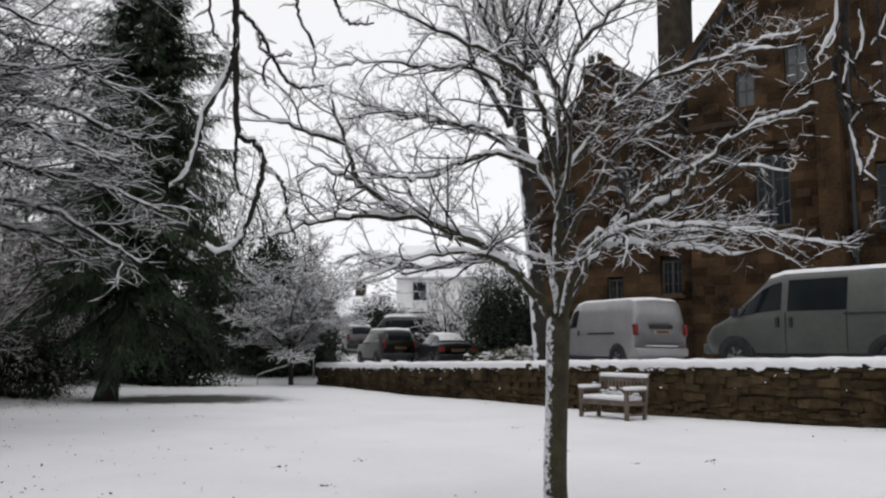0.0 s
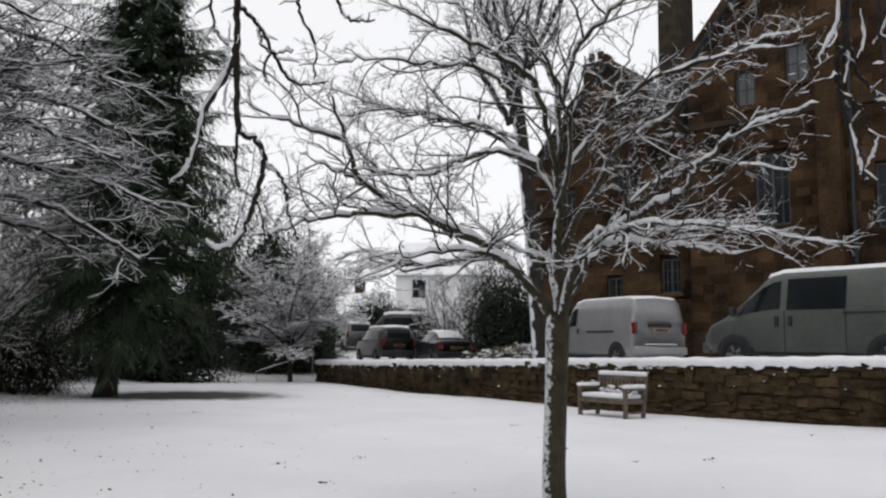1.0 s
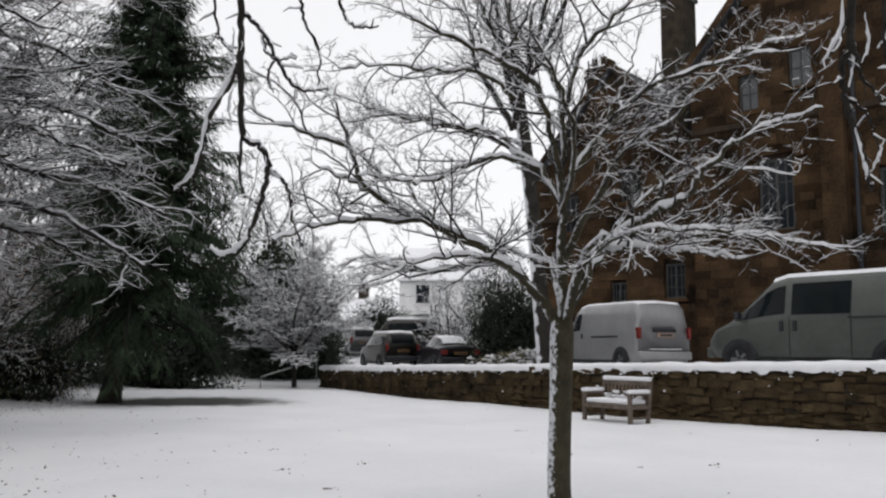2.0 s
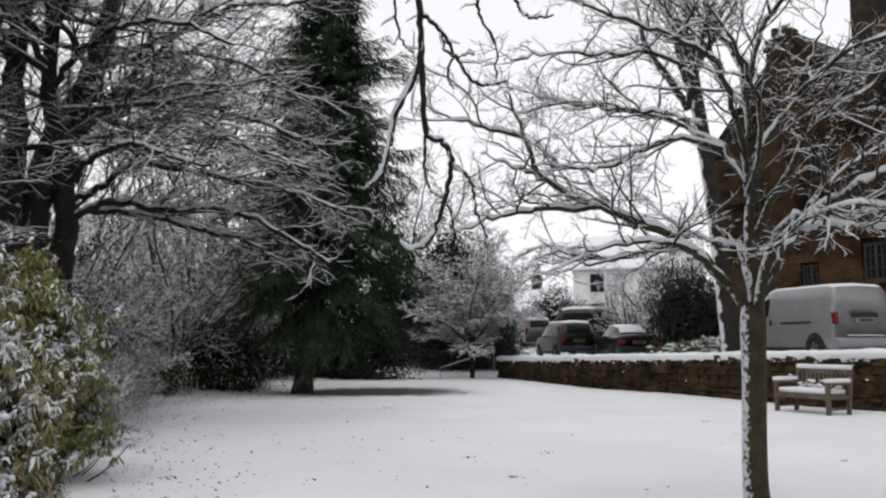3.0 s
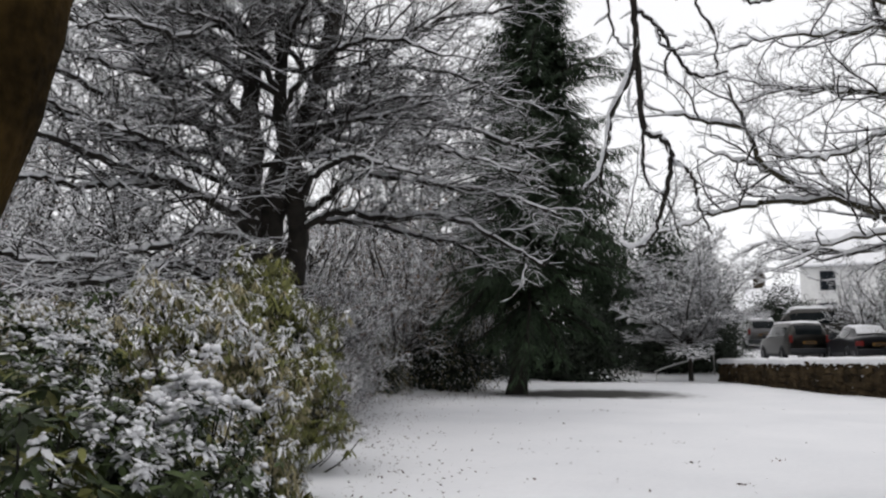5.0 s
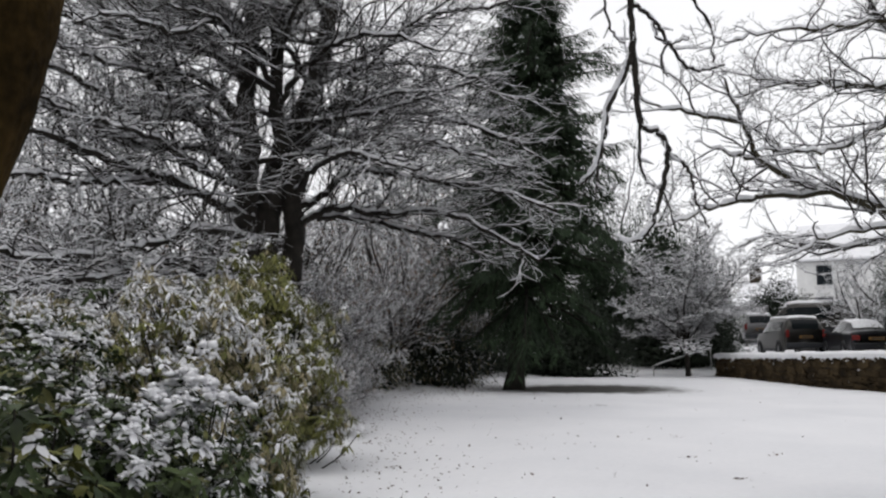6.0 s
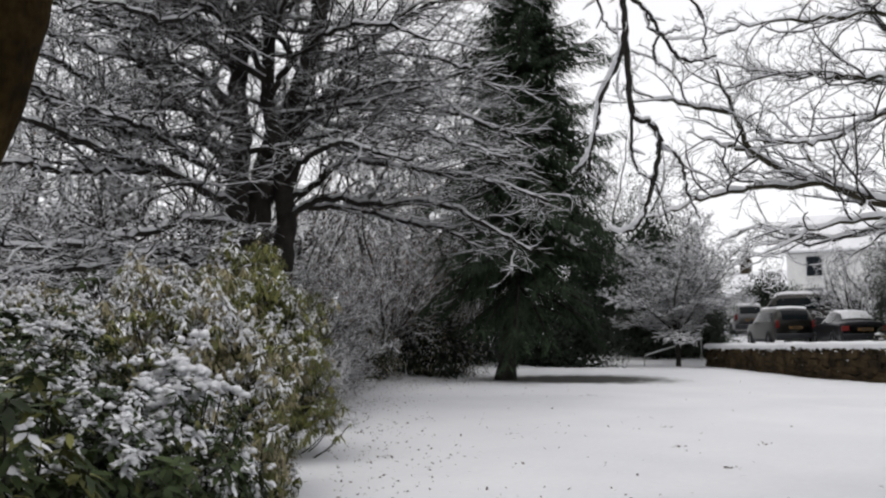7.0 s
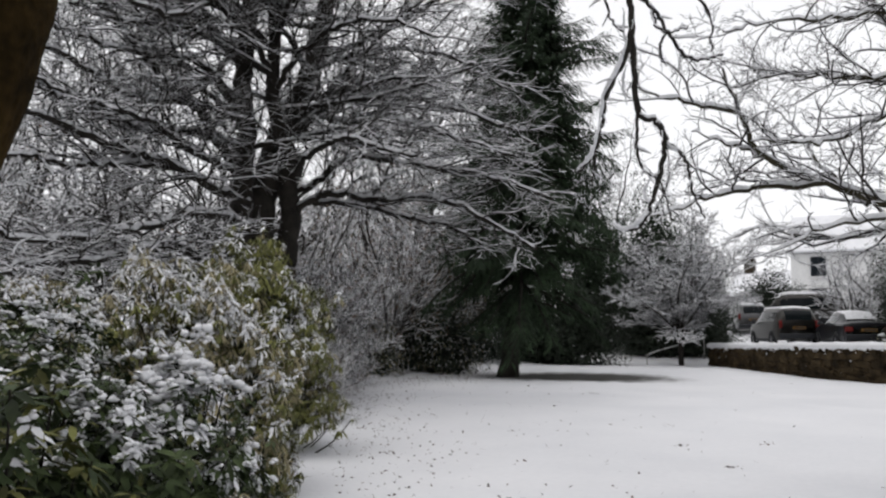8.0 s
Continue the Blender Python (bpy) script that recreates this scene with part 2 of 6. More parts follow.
def snow_strips(name, polys, mat, parent, depth=0.012, gaps=0.25, label="white snow lying along the branches", lift=0.6, fine=False):
    """Ridges of snow lying on branches that are not too steep."""
    V, Fc, base = [], [], 0
    for p, r in polys:
        n = len(p)
        t = unit(np.gradient(p, axis=0))
        flat = np.clip(1.35 - np.abs(t[:, 2]) * 1.35, 0, 1)
        rnd = np.array([random.random() for _ in range(n)])
        h = (depth * (0.5 + rnd) + r * lift) * flat ** 0.5 * (rnd > gaps * 0.5)
        h[-1] *= 0.3
        a = (r * 0.95 + 0.25 * depth) * np.clip(flat * 3, 0.1, 1)
        side = np.stack([-t[:, 1], t[:, 0], np.zeros(n)], 1)
        side = unit(side + 1e-6)
        c = p + np.array([0, 0, 1.0]) * (r * 0.35)[:, None]
        up = np.array([0, 0, 1.0])
        ring = np.stack([c - side * a[:, None], c - side * (a * 0.6)[:, None] + up * (h * 0.8)[:, None], c + up * h[:, None] + up * 0.0005,
                         c + side * (a * 0.6)[:, None] + up * (h * 0.75)[:, None], c + side * a[:, None]], 1)
        if fine:
            ring = ring[:, ::2]
        m = ring.shape[1]
        V.append(ring.reshape(-1, 3))
        i = (np.arange(n - 1)[:, None] * m + np.arange(m - 1)[None]).ravel()
        Fc.append(np.stack([i, i + 1, i + m + 1, i + m], 1) + base)
        base += n * m
    return tagged(mesh_object(name, np.concatenate(V), np.concatenate(Fc), mat, parent, label), kind="stuff")


def wander(p, d, length, r0, r1, seg, wiggle, lift):
    """A branch: a line that wanders, bending up (lift > 0) or down, and its radii."""
    n = max(2 if seg >= 0.16 else 3, int(length / seg) + 1)
    pts, q, way = [np.array(p)], np.array(p, float), np.array(d, float)
    for _ in range(n - 1):
        way = way + np.array([random.gauss(0, wiggle), random.gauss(0, wiggle), random.gauss(0, wiggle) + lift])
        way /= np.linalg.norm(way)
        q = q + way * (length / (n - 1))
        pts.append(q)
    return np.array(pts), np.linspace(r0, r1, n)


TWIG_MIN = [0.0019]


def sprout(polys, line, radii, level, cfg, start=0.2):
    """Side branches along a line, and theirs in turn. cfg: one row a level of (spacing, length, ratio, angle, wiggle, lift, seg)."""
    if level >= len(cfg):
        return
    spacing, length, thin, angle, wig, lift, seg = cfg[level]
    steps = np.linalg.norm(np.diff(line, axis=0), axis=1)
    total = steps.sum()
    cum = np.concatenate([[0], np.cumsum(steps)])
    s, flip = total * start + random.random() * spacing, random.choice((-1, 1))
    while s < total:
        i = min(int(np.searchsorted(cum, s, "right")) - 1, len(steps) - 1)
        u = (s - cum[i]) / max(steps[i], 1e-6)
        p = line[i] * (1 - u) + line[i + 1] * u
        r = radii[i] * (1 - u) + radii[i + 1] * u
        t = unit(line[i + 1] - line[i])
        side = np.cross(t, (0, 0, 1.0))
        if np.linalg.norm(side) < 0.2:
            side = np.array([1.0, 0, 0])
        side = unit(side)
        up = np.cross(side, t)
        phi = flip * 1.35 + random.gauss(0, 0.55)
        out = side * math.sin(phi) + up * math.cos(phi)
        a = radians(random.gauss(angle, 11))
        d = t * math.cos(a) + out * math.sin(a)
        ln = length * (1 - 0.55 * s / total) * random.uniform(0.55, 1.25)
        rr = max(min(r * thin, ln * 0.013 + 0.0015), TWIG_MIN[0] * (1.0 if level >= len(cfg) - 1 else 1.35))
        child = wander(p, d, ln, rr, rr * 0.45, seg, wig, lift)
        polys[level].append(child)
        sprout(polys, *child, level + 1, cfg, 0.15)
        flip = -flip
        s += spacing * random.uniform(0.6, 1.4)


def leaf_arrays(pos, way, up, length, width, fold=0.25, simple=False):
    """Leaves from pos along way, facing up: four folded facets each, or two where they are small and far."""
    n = len(pos)
    side = unit(np.cross(way, up))
    nrm = np.cross(side, way)
    L, W = length[:, None], width[:, None]
    if simple:
        drop = nrm * W * fold * 0.35
        pts = np.stack([pos, pos + way * L * 0.45 + side * W * 0.5 - drop, pos + way * L - nrm * L * 0.08, pos + way * L * 0.45 - side * W * 0.5 - drop], 1).reshape(-1, 3)
        b = np.arange(n)[:, None] * 4
        return pts, np.concatenate([b + np.array([[0, 1, 2]]), b + np.array([[0, 2, 3]])])
    rim, low = nrm * W * fold * 0.25, nrm * L * 0.05
    pts = np.stack([pos, pos + way * L * 0.28 + side * W * 0.46 + rim, pos + way * L * 0.68 + side * W * 0.44 + rim - low, pos + way * L - low * 2.6,
                    pos + way * L * 0.68 - side * W * 0.44 + rim - low, pos + way * L * 0.28 - side * W * 0.46 + rim, pos + way * L * 0.28, pos + way * L * 0.68 - low], 1).reshape(-1, 3)
    b = np.arange(n)[:, None] * 8
    facets = ((0, 1, 6), (1, 7, 6), (1, 2, 7), (2, 3, 7), (0, 6, 5), (6, 7, 5), (5, 7, 4), (4, 7, 3))
    return pts, np.concatenate([b + np.array([t]) for t in facets])


def blob_arrays(pos, size):
    """Lumps of snow: low domes with uneven outlines, size (n, 3)."""
    base_v, base_f = [], []
    for ring, (rr, zz) in enumerate(((0.75, -0.35), (1.0, 0.15), (0.6, 0.75))):
        for k in range(6):
            a = k * math.pi / 3 + ring * 0.5
            base_v.append((rr * math.cos(a), rr * math.sin(a), zz))
    base_v += [(0, 0, 1.0), (0, 0, -0.5)]
    for ring in range(2):
        for k in range(6):
            a, b = ring * 6 + k, ring * 6 + (k + 1) % 6
            base_f += [(a, b, b + 6), (a, b + 6, a + 6)]
    for k in range(6):
        base_f += [(12 + k, 12 + (k + 1) % 6, 18), ((k + 1) % 6, k, 19)]
    bv, bf = np.array(base_v), np.array(base_f)
    n = len(pos)
    jit = 1 + np.random.normal(0, 0.16, (n, 20, 1))
    yaw = np.random.uniform(0, 6.28, n)
    c, s = np.cos(yaw), np.sin(yaw)
    v = bv[None] * jit
    v = np.stack([v[..., 0] * c[:, None] - v[..., 1] * s[:, None], v[..., 0] * s[:, None] + v[..., 1] * c[:, None], v[..., 2]], -1)
    v = v * size[:, None, :] + pos[:, None, :]
    return v.reshape(-1, 3), (bf[None] + (np.arange(n) * 20)[:, None, None]).reshape(-1, 3)


def clamp01(a):
    return np.clip(a, 0, 1)


def fractal(x, y, z, seed=0):
    return noise.fractal(Vector((x + seed, y - seed, z)), 1.0, 2.0, 3)


# ---- ground ----
def lawn_z(x, y):
    t = min(max((y - 4) / 11, 0), 1)
    far = min(max((y - 33) / 5, 0), 1)
    rise = min(max((y - 43.5) / 5, 0), 1)
    east = min(max((x + 10) / 4, 0), 1)
    side = min(max((x - 4) / 4, 0), 1) * min(max((y - 8) / 5, 0), 1)
    return 0.1 * t * t * (3 - 2 * t) + 0.1 * side + (0.4 + 0.14 * east) * far * far * (3 - 2 * far) + 0.75 * east * rise * rise * (3 - 2 * rise)


def park_z(x, y):
    return 1.02 - 0.03 * min(max(y - 20, 0), 8)


def axis_steps(lo, hi, fine):
    """Steps that are fine between lo and hi and grow outwards to the horizon."""
    mid = list(np.arange(lo, hi + 0.01, fine))
    left, right, step = [lo], [hi], fine
    while right[-1] < 900:
        step *= 1.35
        left.append(left[-1] - step)
        right.append(right[-1] + step)
    return left[:0:-1] + mid + right[1:]


def build_ground():
    xs, ys = axis_steps(-14, 12, 0.35), axis_steps(2, 34, 0.35)
    v = []
    for y in ys:
        for x in xs:
            near = max(0.0, 1 - (abs(x) + abs(y - 15)) / 60)
            border = clamp01((-x - 0.62 * y - 0.2) / 3.0) if y < 16 else clamp01((-x - 10.2) / 3.0)
            h = lawn_z(x, y) + near * (0.05 * fractal(x * 0.25, y * 0.25, 0) + 0.012 * fractal(x * 1.5, y * 1.5, 4)) + 0.25 * float(border)
            far = math.hypot(x, y)
            h += max(0, far - 120) * 0.02 * (0.6 + 0.5 * fractal(x * 0.006, y * 0.006, 9))
            v.append((x, y, h))
    nx = len(xs)
    f = [(j * nx + i, j * nx + i + 1, (j + 1) * nx + i + 1, (j + 1) * nx + i) for j in range(len(ys) - 1) for i in range(nx - 1)]
    tagged(mesh_object("ground", v, f, snow_ground()), "snow-covered lawn with greyer leaf-strewn edges", "lawn", kind="structure")


build_ground()

# the retaining wall runs from the far end of the lawn past the bench
WALL = smooth_line([(-4.75, 32.3), (-1.45, 26.4), (1.05, 22.7), (3.55, 19.0), (4.5, 17.75), (6.1, 16.0), (7.6, 14.5), (11.5, 10.6)], 90)


def wall_top(y):
    return float(np.interp(y, [10, 14.5, 17.8, 22, 27, 32.5], [1.31, 1.27, 1.17, 1.06, 0.92, 0.80]))


def along(line):
    s = np.concatenate([[0], np.cumsum(np.linalg.norm(np.diff(line, axis=0), axis=1))])
    return s


WALL_S = along(WALL)


def wall_at(s):
    """Place on the wall's face and its direction, s metres from the far end."""
    x, y = np.interp(s, WALL_S, WALL[:, 0]), np.interp(s, WALL_S, WALL[:, 1])
    x2, y2 = np.interp(s + 0.3, WALL_S, WALL[:, 0]), np.interp(s + 0.3, WALL_S, WALL[:, 1])
    x1, y1 = np.interp(s - 0.3, WALL_S, WALL[:, 0]), np.interp(s - 0.3, WALL_S, WALL[:, 1])
    t = Vector((x2 - x1, y2 - y1, 0)).normalized()
    return Vector((x, y, 0)), t, Vector((-t.y, t.x, 0))


def build_wall():
    core = tagged(new("retaining_wall"), "brown rubble stone retaining wall capped with snow", "wall", kind="structure")
    total = WALL_S[-1]
    v, cap = [], []
    st = np.linspace(0, total, 420)
    for s in st:
        p, t, out = wall_at(s)
        top = wall_top(p.y)
        for off, z in ((0.03, -0.3), (0.03, top - 0.01), (0.42, top - 0.01), (0.42, -0.3)):
            q = p + out * off
            v.append((q.x, q.y, z))
        wob = 0.025 * fractal(s * 1.7, 3, 1) + 0.012 * fractal(s * 7.0, 1, 4)
        lip = 0.09 * max(0.0, fractal(s * 3.1, 8, 2)) + 0.10 * max(0.0, fractal(s * 9.0, 4, 6))
        for off, z in ((-0.035, -0.06 - lip), (-0.06, 0.02), (0.0, 0.09 + wob), (0.2, 0.115 + wob), (0.40, 0.08), (0.45, -0.02)):
            q = p + out * off
            cap.append((q.x, q.y, top + z))
    n = len(st)
    f = [(i * 4 + k, i * 4 + (k + 1) % 4, i * 4 + 4 + (k + 1) % 4, i * 4 + 4 + k) for i in range(n - 1) for k in range(4)]
    f += [(0, 1, 2, 3), (4 * n - 4, 4 * n - 3, 4 * n - 2, 4 * n - 1)]
    mesh_object("wall_core", v, f, MORTAR, core, smooth=False)
    f = [(i * 6 + k, i * 6 + k + 1, i * 6 + 7 + k, i * 6 + 6 + k) for i in range(n - 1) for k in range(5)]
    mesh_object("snow_cap", cap, f, SNOW, core, "thick white snow along the wall's top")
    return core, total


def build_park():
    """The raised car park behind the wall, under snow."""
    v = []
    st = np.linspace(0, WALL_S[-1], 40)
    offs = (0.35, 1.5, 4, 8, 14, 25, 60)
    for s in st:
        p, t, out = wall_at(s)
        for o in offs:
            q = p + out * o
            v.append((q.x, q.y, park_z(q.x, q.y) + 0.03 * fractal(q.x * 0.6, q.y * 0.6, 2)))
    m = len(offs)
    f = [(i * m + k, i * m + k + 1, i * m + m + k + 1, i * m + m + k) for i in range(len(st) - 1) for k in range(m - 1)]
    tagged(mesh_object("car_park", v, f, SNOW), "snow-covered raised car park behind the wall", "car park", kind="structure")


WALL_CORE, WALL_LEN = build_wall()
build_park()


# ---- trees ----
def build_maple():
    e = thing("maple_tree", (0, 0, 0), "bare young maple tree with snow-laden branches on the lawn", "tree")
    base = np.array([0.93, 6.93, 0.03])
    trunk = smooth_line([base, (0.915, 6.94, 0.45), (0.935, 6.94, 1.1), (0.95, 6.93, 1.72)], 14)
    rad = np.array([0.135, 0.112, 0.102, 0.098, 0.096, 0.095, 0.094, 0.093, 0.092, 0.092, 0.094, 0.098, 0.10, 0.09])
    tubes("trunk", [(trunk, rad)], 14, BARK_MAPLE, e, "greenish-brown trunk with snow blown onto one side")
    limbs = []

    def limb(r, *pts):
        n = 5 * len(pts)
        line = smooth_line(pts, n)
        line[2:] += np.random.normal(0, 0.012, (n - 2, 3))
        limbs.append((line, 0.9 * r * np.linspace(1, 0.12, n) ** 0.8))

    limb(0.055, (0.95, 6.93, 1.62), (0.94, 6.93, 2.22), (0.96, 6.98, 2.75), (0.96, 7.03, 3.70), (0.59, 7.17, 4.26), (0.42, 7.28, 4.88))
    limb(0.055, (0.94, 6.93, 1.66), (0.54, 6.87, 2.14), (0.21, 6.79, 2.32), (-0.20, 6.69, 2.51), (-0.61, 6.56, 2.71), (-0.79, 6.54, 3.07), (-0.89, 6.53, 3.43))
    limb(0.030, (-0.20, 6.69, 2.51), (-0.72, 6.45, 2.46), (-1.03, 6.21, 2.36), (-1.35, 5.94, 2.21))
    limb(0.022, (-0.80, 6.54, 3.07), (-1.21, 6.38, 3.18), (-1.55, 6.20, 3.26))
    limb(0.022, (-0.61, 6.56, 2.71), (-0.89, 6.63, 2.86), (-1.15, 6.69, 2.99))
    limb(0.034, (0.96, 6.98, 2.73), (0.81, 7.25, 3.05), (0.34, 7.68, 3.47), (-0.47, 7.98, 3.74), (-1.04, 8.13, 3.72))
    limb(0.030, (0.95, 6.98, 2.95), (0.72, 6.55, 3.55), (0.32, 6.28, 3.73), (-0.12, 5.99, 3.83), (-0.36, 5.78, 3.87))
    limb(0.050, (0.98, 6.92, 1.70), (1.09, 6.70, 2.20), (1.29, 6.46, 2.39), (1.71, 6.05, 2.57), (1.86, 5.91, 2.79), (2.14, 5.71, 3.00), (2.50, 5.45, 3.09))
    limb(0.042, (1.0, 6.92, 1.80), (1.34, 7.17, 2.30), (1.73, 7.39, 2.44), (2.60, 7.45, 2.55), (3.24, 7.41, 2.42), (3.70, 7.42, 2.40))
    limb(0.040, (0.96, 6.96, 2.2), (1.51, 7.24, 3.16), (1.99, 7.33, 3.54), (2.57, 7.36, 4.11), (3.23, 7.31, 4.34))
    limb(0.030, (0.96, 7.03, 3.45), (1.08, 6.70, 3.89), (1.39, 6.34, 4.17), (1.55, 6.10, 4.43))
    limb(0.028, (0.61, 6.87, 2.07), (0.33, 6.38, 2.16), (-0.14, 6.09, 2.13), (-0.52, 5.77, 1.92))
    limb(0.034, (0.95, 6.93, 1.8), (0.92, 7.33, 2.22), (0.75, 7.86, 2.35), (0.37, 8.38, 2.66), (0.09, 8.69, 3.07))
    limb(0.032, (0.98, 6.98, 2.85), (1.48, 6.83, 3.50), (2.03, 6.59, 3.76), (2.55, 6.19, 3.76))
    limb(0.030, (1.34, 7.17, 2.30), (1.71, 7.50, 2.81), (2.37, 7.63, 3.15), (3.21, 7.64, 3.11))
    limb(0.026, (0.95, 6.98, 2.6), (1.0, 6.5, 3.0), (0.8, 5.9, 3.4), (0.5, 5.4, 3.6))
    limb(0.026, (1.09, 6.70, 2.20), (1.35, 6.1, 2.35), (1.75, 5.7, 2.3), (2.2, 5.5, 2.2))
    limb(0.026, (1.0, 7.03, 3.3), (0.7, 7.5, 3.9), (0.3, 7.7, 4.3), (-0.1, 7.8, 4.5))
    limb(0.026, (0.77, 6.96, 2.99), (0.44, 6.79, 3.04), (0.16, 6.60, 2.95), (-0.17, 6.40, 2.75), (-0.44, 6.18, 2.74), (-0.67, 5.96, 2.73))
    limb(0.024, (0.64, 7.07, 3.23), (0.33, 7.39, 3.44), (-0.13, 7.60, 3.56), (-0.51, 7.68, 3.65), (-0.99, 7.74, 3.85))
    limb(0.024, (0.59, 7.18, 3.66), (0.31, 6.99, 3.83), (-0.12, 6.80, 3.79), (-0.58, 6.57, 3.76), (-0.88, 6.44, 3.66))
    limb(0.024, (0.49, 6.88, 2.28), (0.08, 7.20, 2.17), (-0.32, 7.49, 2.18), (-0.69, 7.67, 2.31), (-1.01, 7.73, 2.21))
    limb(0.022, (0.07, 6.80, 2.34), (-0.26, 7.10, 2.74), (-0.42, 7.29, 3.07), (-0.63, 7.37, 3.30))
    limb(0.022, (0.57, 7.18, 3.92), (0.38, 7.49, 4.40), (0.07, 7.70, 4.71), (-0.37, 7.79, 4.91))
    limb(0.024, (1.02, 6.93, 2.96), (1.37, 7.27, 3.44), (1.64, 7.52, 3.99), (1.84, 7.68, 4.55))
    limb(0.024, (1.09, 6.81, 2.23), (1.44, 6.34, 2.26), (1.75, 5.95, 2.18), (2.04, 5.64, 2.10))
    for line, r in limbs:
        tubes("limb", [(line, r)], 7, BARK_MAPLE, e)
    polys = [[], [], []]
    cfg = [(0.15, 0.9, 0.6, 48, 0.2, 0.02, 0.08), (0.08, 0.34, 0.6, 48, 0.24, 0.03, 0.06), (0.055, 0.13, 0.6, 45, 0.25, 0.02, 0.05)]
    for line, r in limbs:
        sprout(polys, line, r, 0, cfg, 0.22)
    for b in polys[0]:
        tubes("branch", [b], 5, BARK_TWIG, e)
    tagged(tubes("twig_mass", polys[1] + polys[2], 3, BARK_TWIG, e, "thin dark twigs"), kind="stuff")
    snow_strips("limb_snow", limbs, SNOW_TWIG, e, 0.018, 0.2, lift=0.85)
    snow_strips("branch_snow", polys[0], SNOW_TWIG, e, 0.0068, 0.5)
    snow_strips("twig_snow", polys[1] + polys[2], SNOW_TWIG, e, 0.0045, 0.75, fine=True)


build_maple()


def build_big_tree():
    TWIG_MIN[0] = 0.003
    e = thing("broad_tree", (0, 0, 0), "large many-stemmed bare tree with snow-lined boughs behind shrubs", "tree")
    stems, limbs = [], []

    def limb(to, r, end, *pts):
        n = 6 * len(pts)
        line = smooth_line(pts, n)
        line[2:] += np.random.normal(0, 0.02, (n - 2, 3))
        to.append((line, r * np.linspace(1, end, n) ** 0.8))

    limb(stems, 0.250, 0.35, (-9.76, 11.76, -0.10), (-9.76, 11.76, 1.46), (-9.78, 11.74, 3.14), (-9.72, 11.73, 4.18), (-9.68, 11.70, 4.96), (-9.64, 11.60, 6.25), (-9.50, 11.59, 7.56), (-9.37, 11.56, 9.35))
    limb(stems, 0.310, 0.32, (-9.53, 12.20, -0.10), (-9.53, 12.20, 1.06), (-9.63, 12.12, 3.18), (-9.51, 12.21, 4.24), (-9.42, 12.40, 4.94), (-9.28, 12.63, 5.52), (-9.07, 13.03, 6.73), (-8.96, 13.22, 8.07), (-8.86, 13.41, 10.00))
    limb(stems, 0.230, 0.27, (-9.15, 12.36, -0.10), (-9.15, 12.36, 1.06), (-9.21, 12.31, 2.39), (-9.13, 12.38, 3.31), (-9.13, 12.25, 4.01), (-8.98, 12.23, 4.41), (-9.12, 12.00, 4.79), (-9.17, 11.84, 5.49), (-9.13, 11.75, 6.22), (-9.05, 11.69, 7.51), (-8.98, 11.61, 9.06))
    limb(limbs, 0.105, 0.30, (-9.68, 11.82, 3.47), (-9.64, 11.47, 4.13), (-9.67, 10.92, 4.60), (-9.65, 10.54, 4.96), (-9.65, 10.00, 5.19), (-9.75, 9.34, 5.58), (-9.81, 8.69, 6.10), (-9.78, 8.12, 6.66))
    limb(limbs, 0.085, 0.30, (-9.62, 11.74, 3.61), (-9.55, 10.90, 3.69), (-9.48, 10.29, 3.80), (-9.42, 9.81, 3.89), (-9.44, 8.94, 3.97), (-9.40, 8.10, 4.01), (-9.30, 7.29, 4.10), (-9.17, 6.46, 4.00))
    limb(limbs, 0.060, 0.30, (-9.42, 9.81, 3.89), (-9.58, 9.08, 3.84), (-9.59, 8.04, 3.63), (-9.57, 7.27, 3.62), (-9.42, 6.46, 3.36))
    limb(limbs, 0.080, 0.30, (-9.60, 11.89, 3.22), (-9.47, 11.10, 3.25), (-9.37, 10.12, 3.21), (-9.21, 9.17, 2.91), (-9.09, 8.14, 2.69), (-8.94, 7.10, 2.49), (-8.76, 6.18, 2.45))
    limb(limbs, 0.085, 0.30, (-9.55, 11.81, 2.76), (-9.33, 10.43, 2.52), (-9.25, 9.68, 2.64), (-9.20, 8.90, 2.54), (-9.06, 7.88, 2.28), (-8.95, 6.92, 2.17), (-8.73, 6.05, 1.86))
    limb(limbs, 0.070, 0.30, (-9.69, 11.69, 5.20), (-9.72, 10.74, 5.59), (-9.73, 9.78, 4.98), (-9.74, 8.62, 4.96), (-9.67, 7.78, 5.14), (-9.57, 6.94, 5.01))
    limb(limbs, 0.065, 0.30, (-9.64, 11.60, 6.01), (-9.74, 10.73, 6.38), (-9.79, 9.72, 6.18), (-9.78, 8.57, 5.97), (-9.77, 7.66, 5.99))
    limb(limbs, 0.065, 0.30, (-9.70, 11.68, 4.58), (-9.84, 10.77, 4.72), (-9.87, 9.64, 4.47), (-9.75, 8.61, 4.51), (-9.66, 7.64, 4.56), (-9.52, 6.84, 4.60))
    limb(limbs, 0.085, 0.28, (-9.12, 12.38, 3.20), (-8.96, 12.37, 3.56), (-8.43, 12.61, 3.82), (-7.60, 13.00, 3.71), (-6.64, 13.40, 3.73), (-5.71, 13.81, 3.27), (-5.00, 14.07, 2.81))
    limb(limbs, 0.060, 0.28, (-8.76, 12.51, 3.66), (-8.26, 13.07, 3.70), (-7.55, 13.72, 3.51), (-6.75, 14.23, 3.32), (-6.17, 14.59, 2.84))
    limb(limbs, 0.075, 0.28, (-9.15, 12.36, 3.82), (-8.76, 12.51, 4.02), (-8.11, 12.82, 4.49), (-6.87, 13.28, 4.33), (-5.66, 13.72, 4.10), (-4.69, 13.97, 3.67))
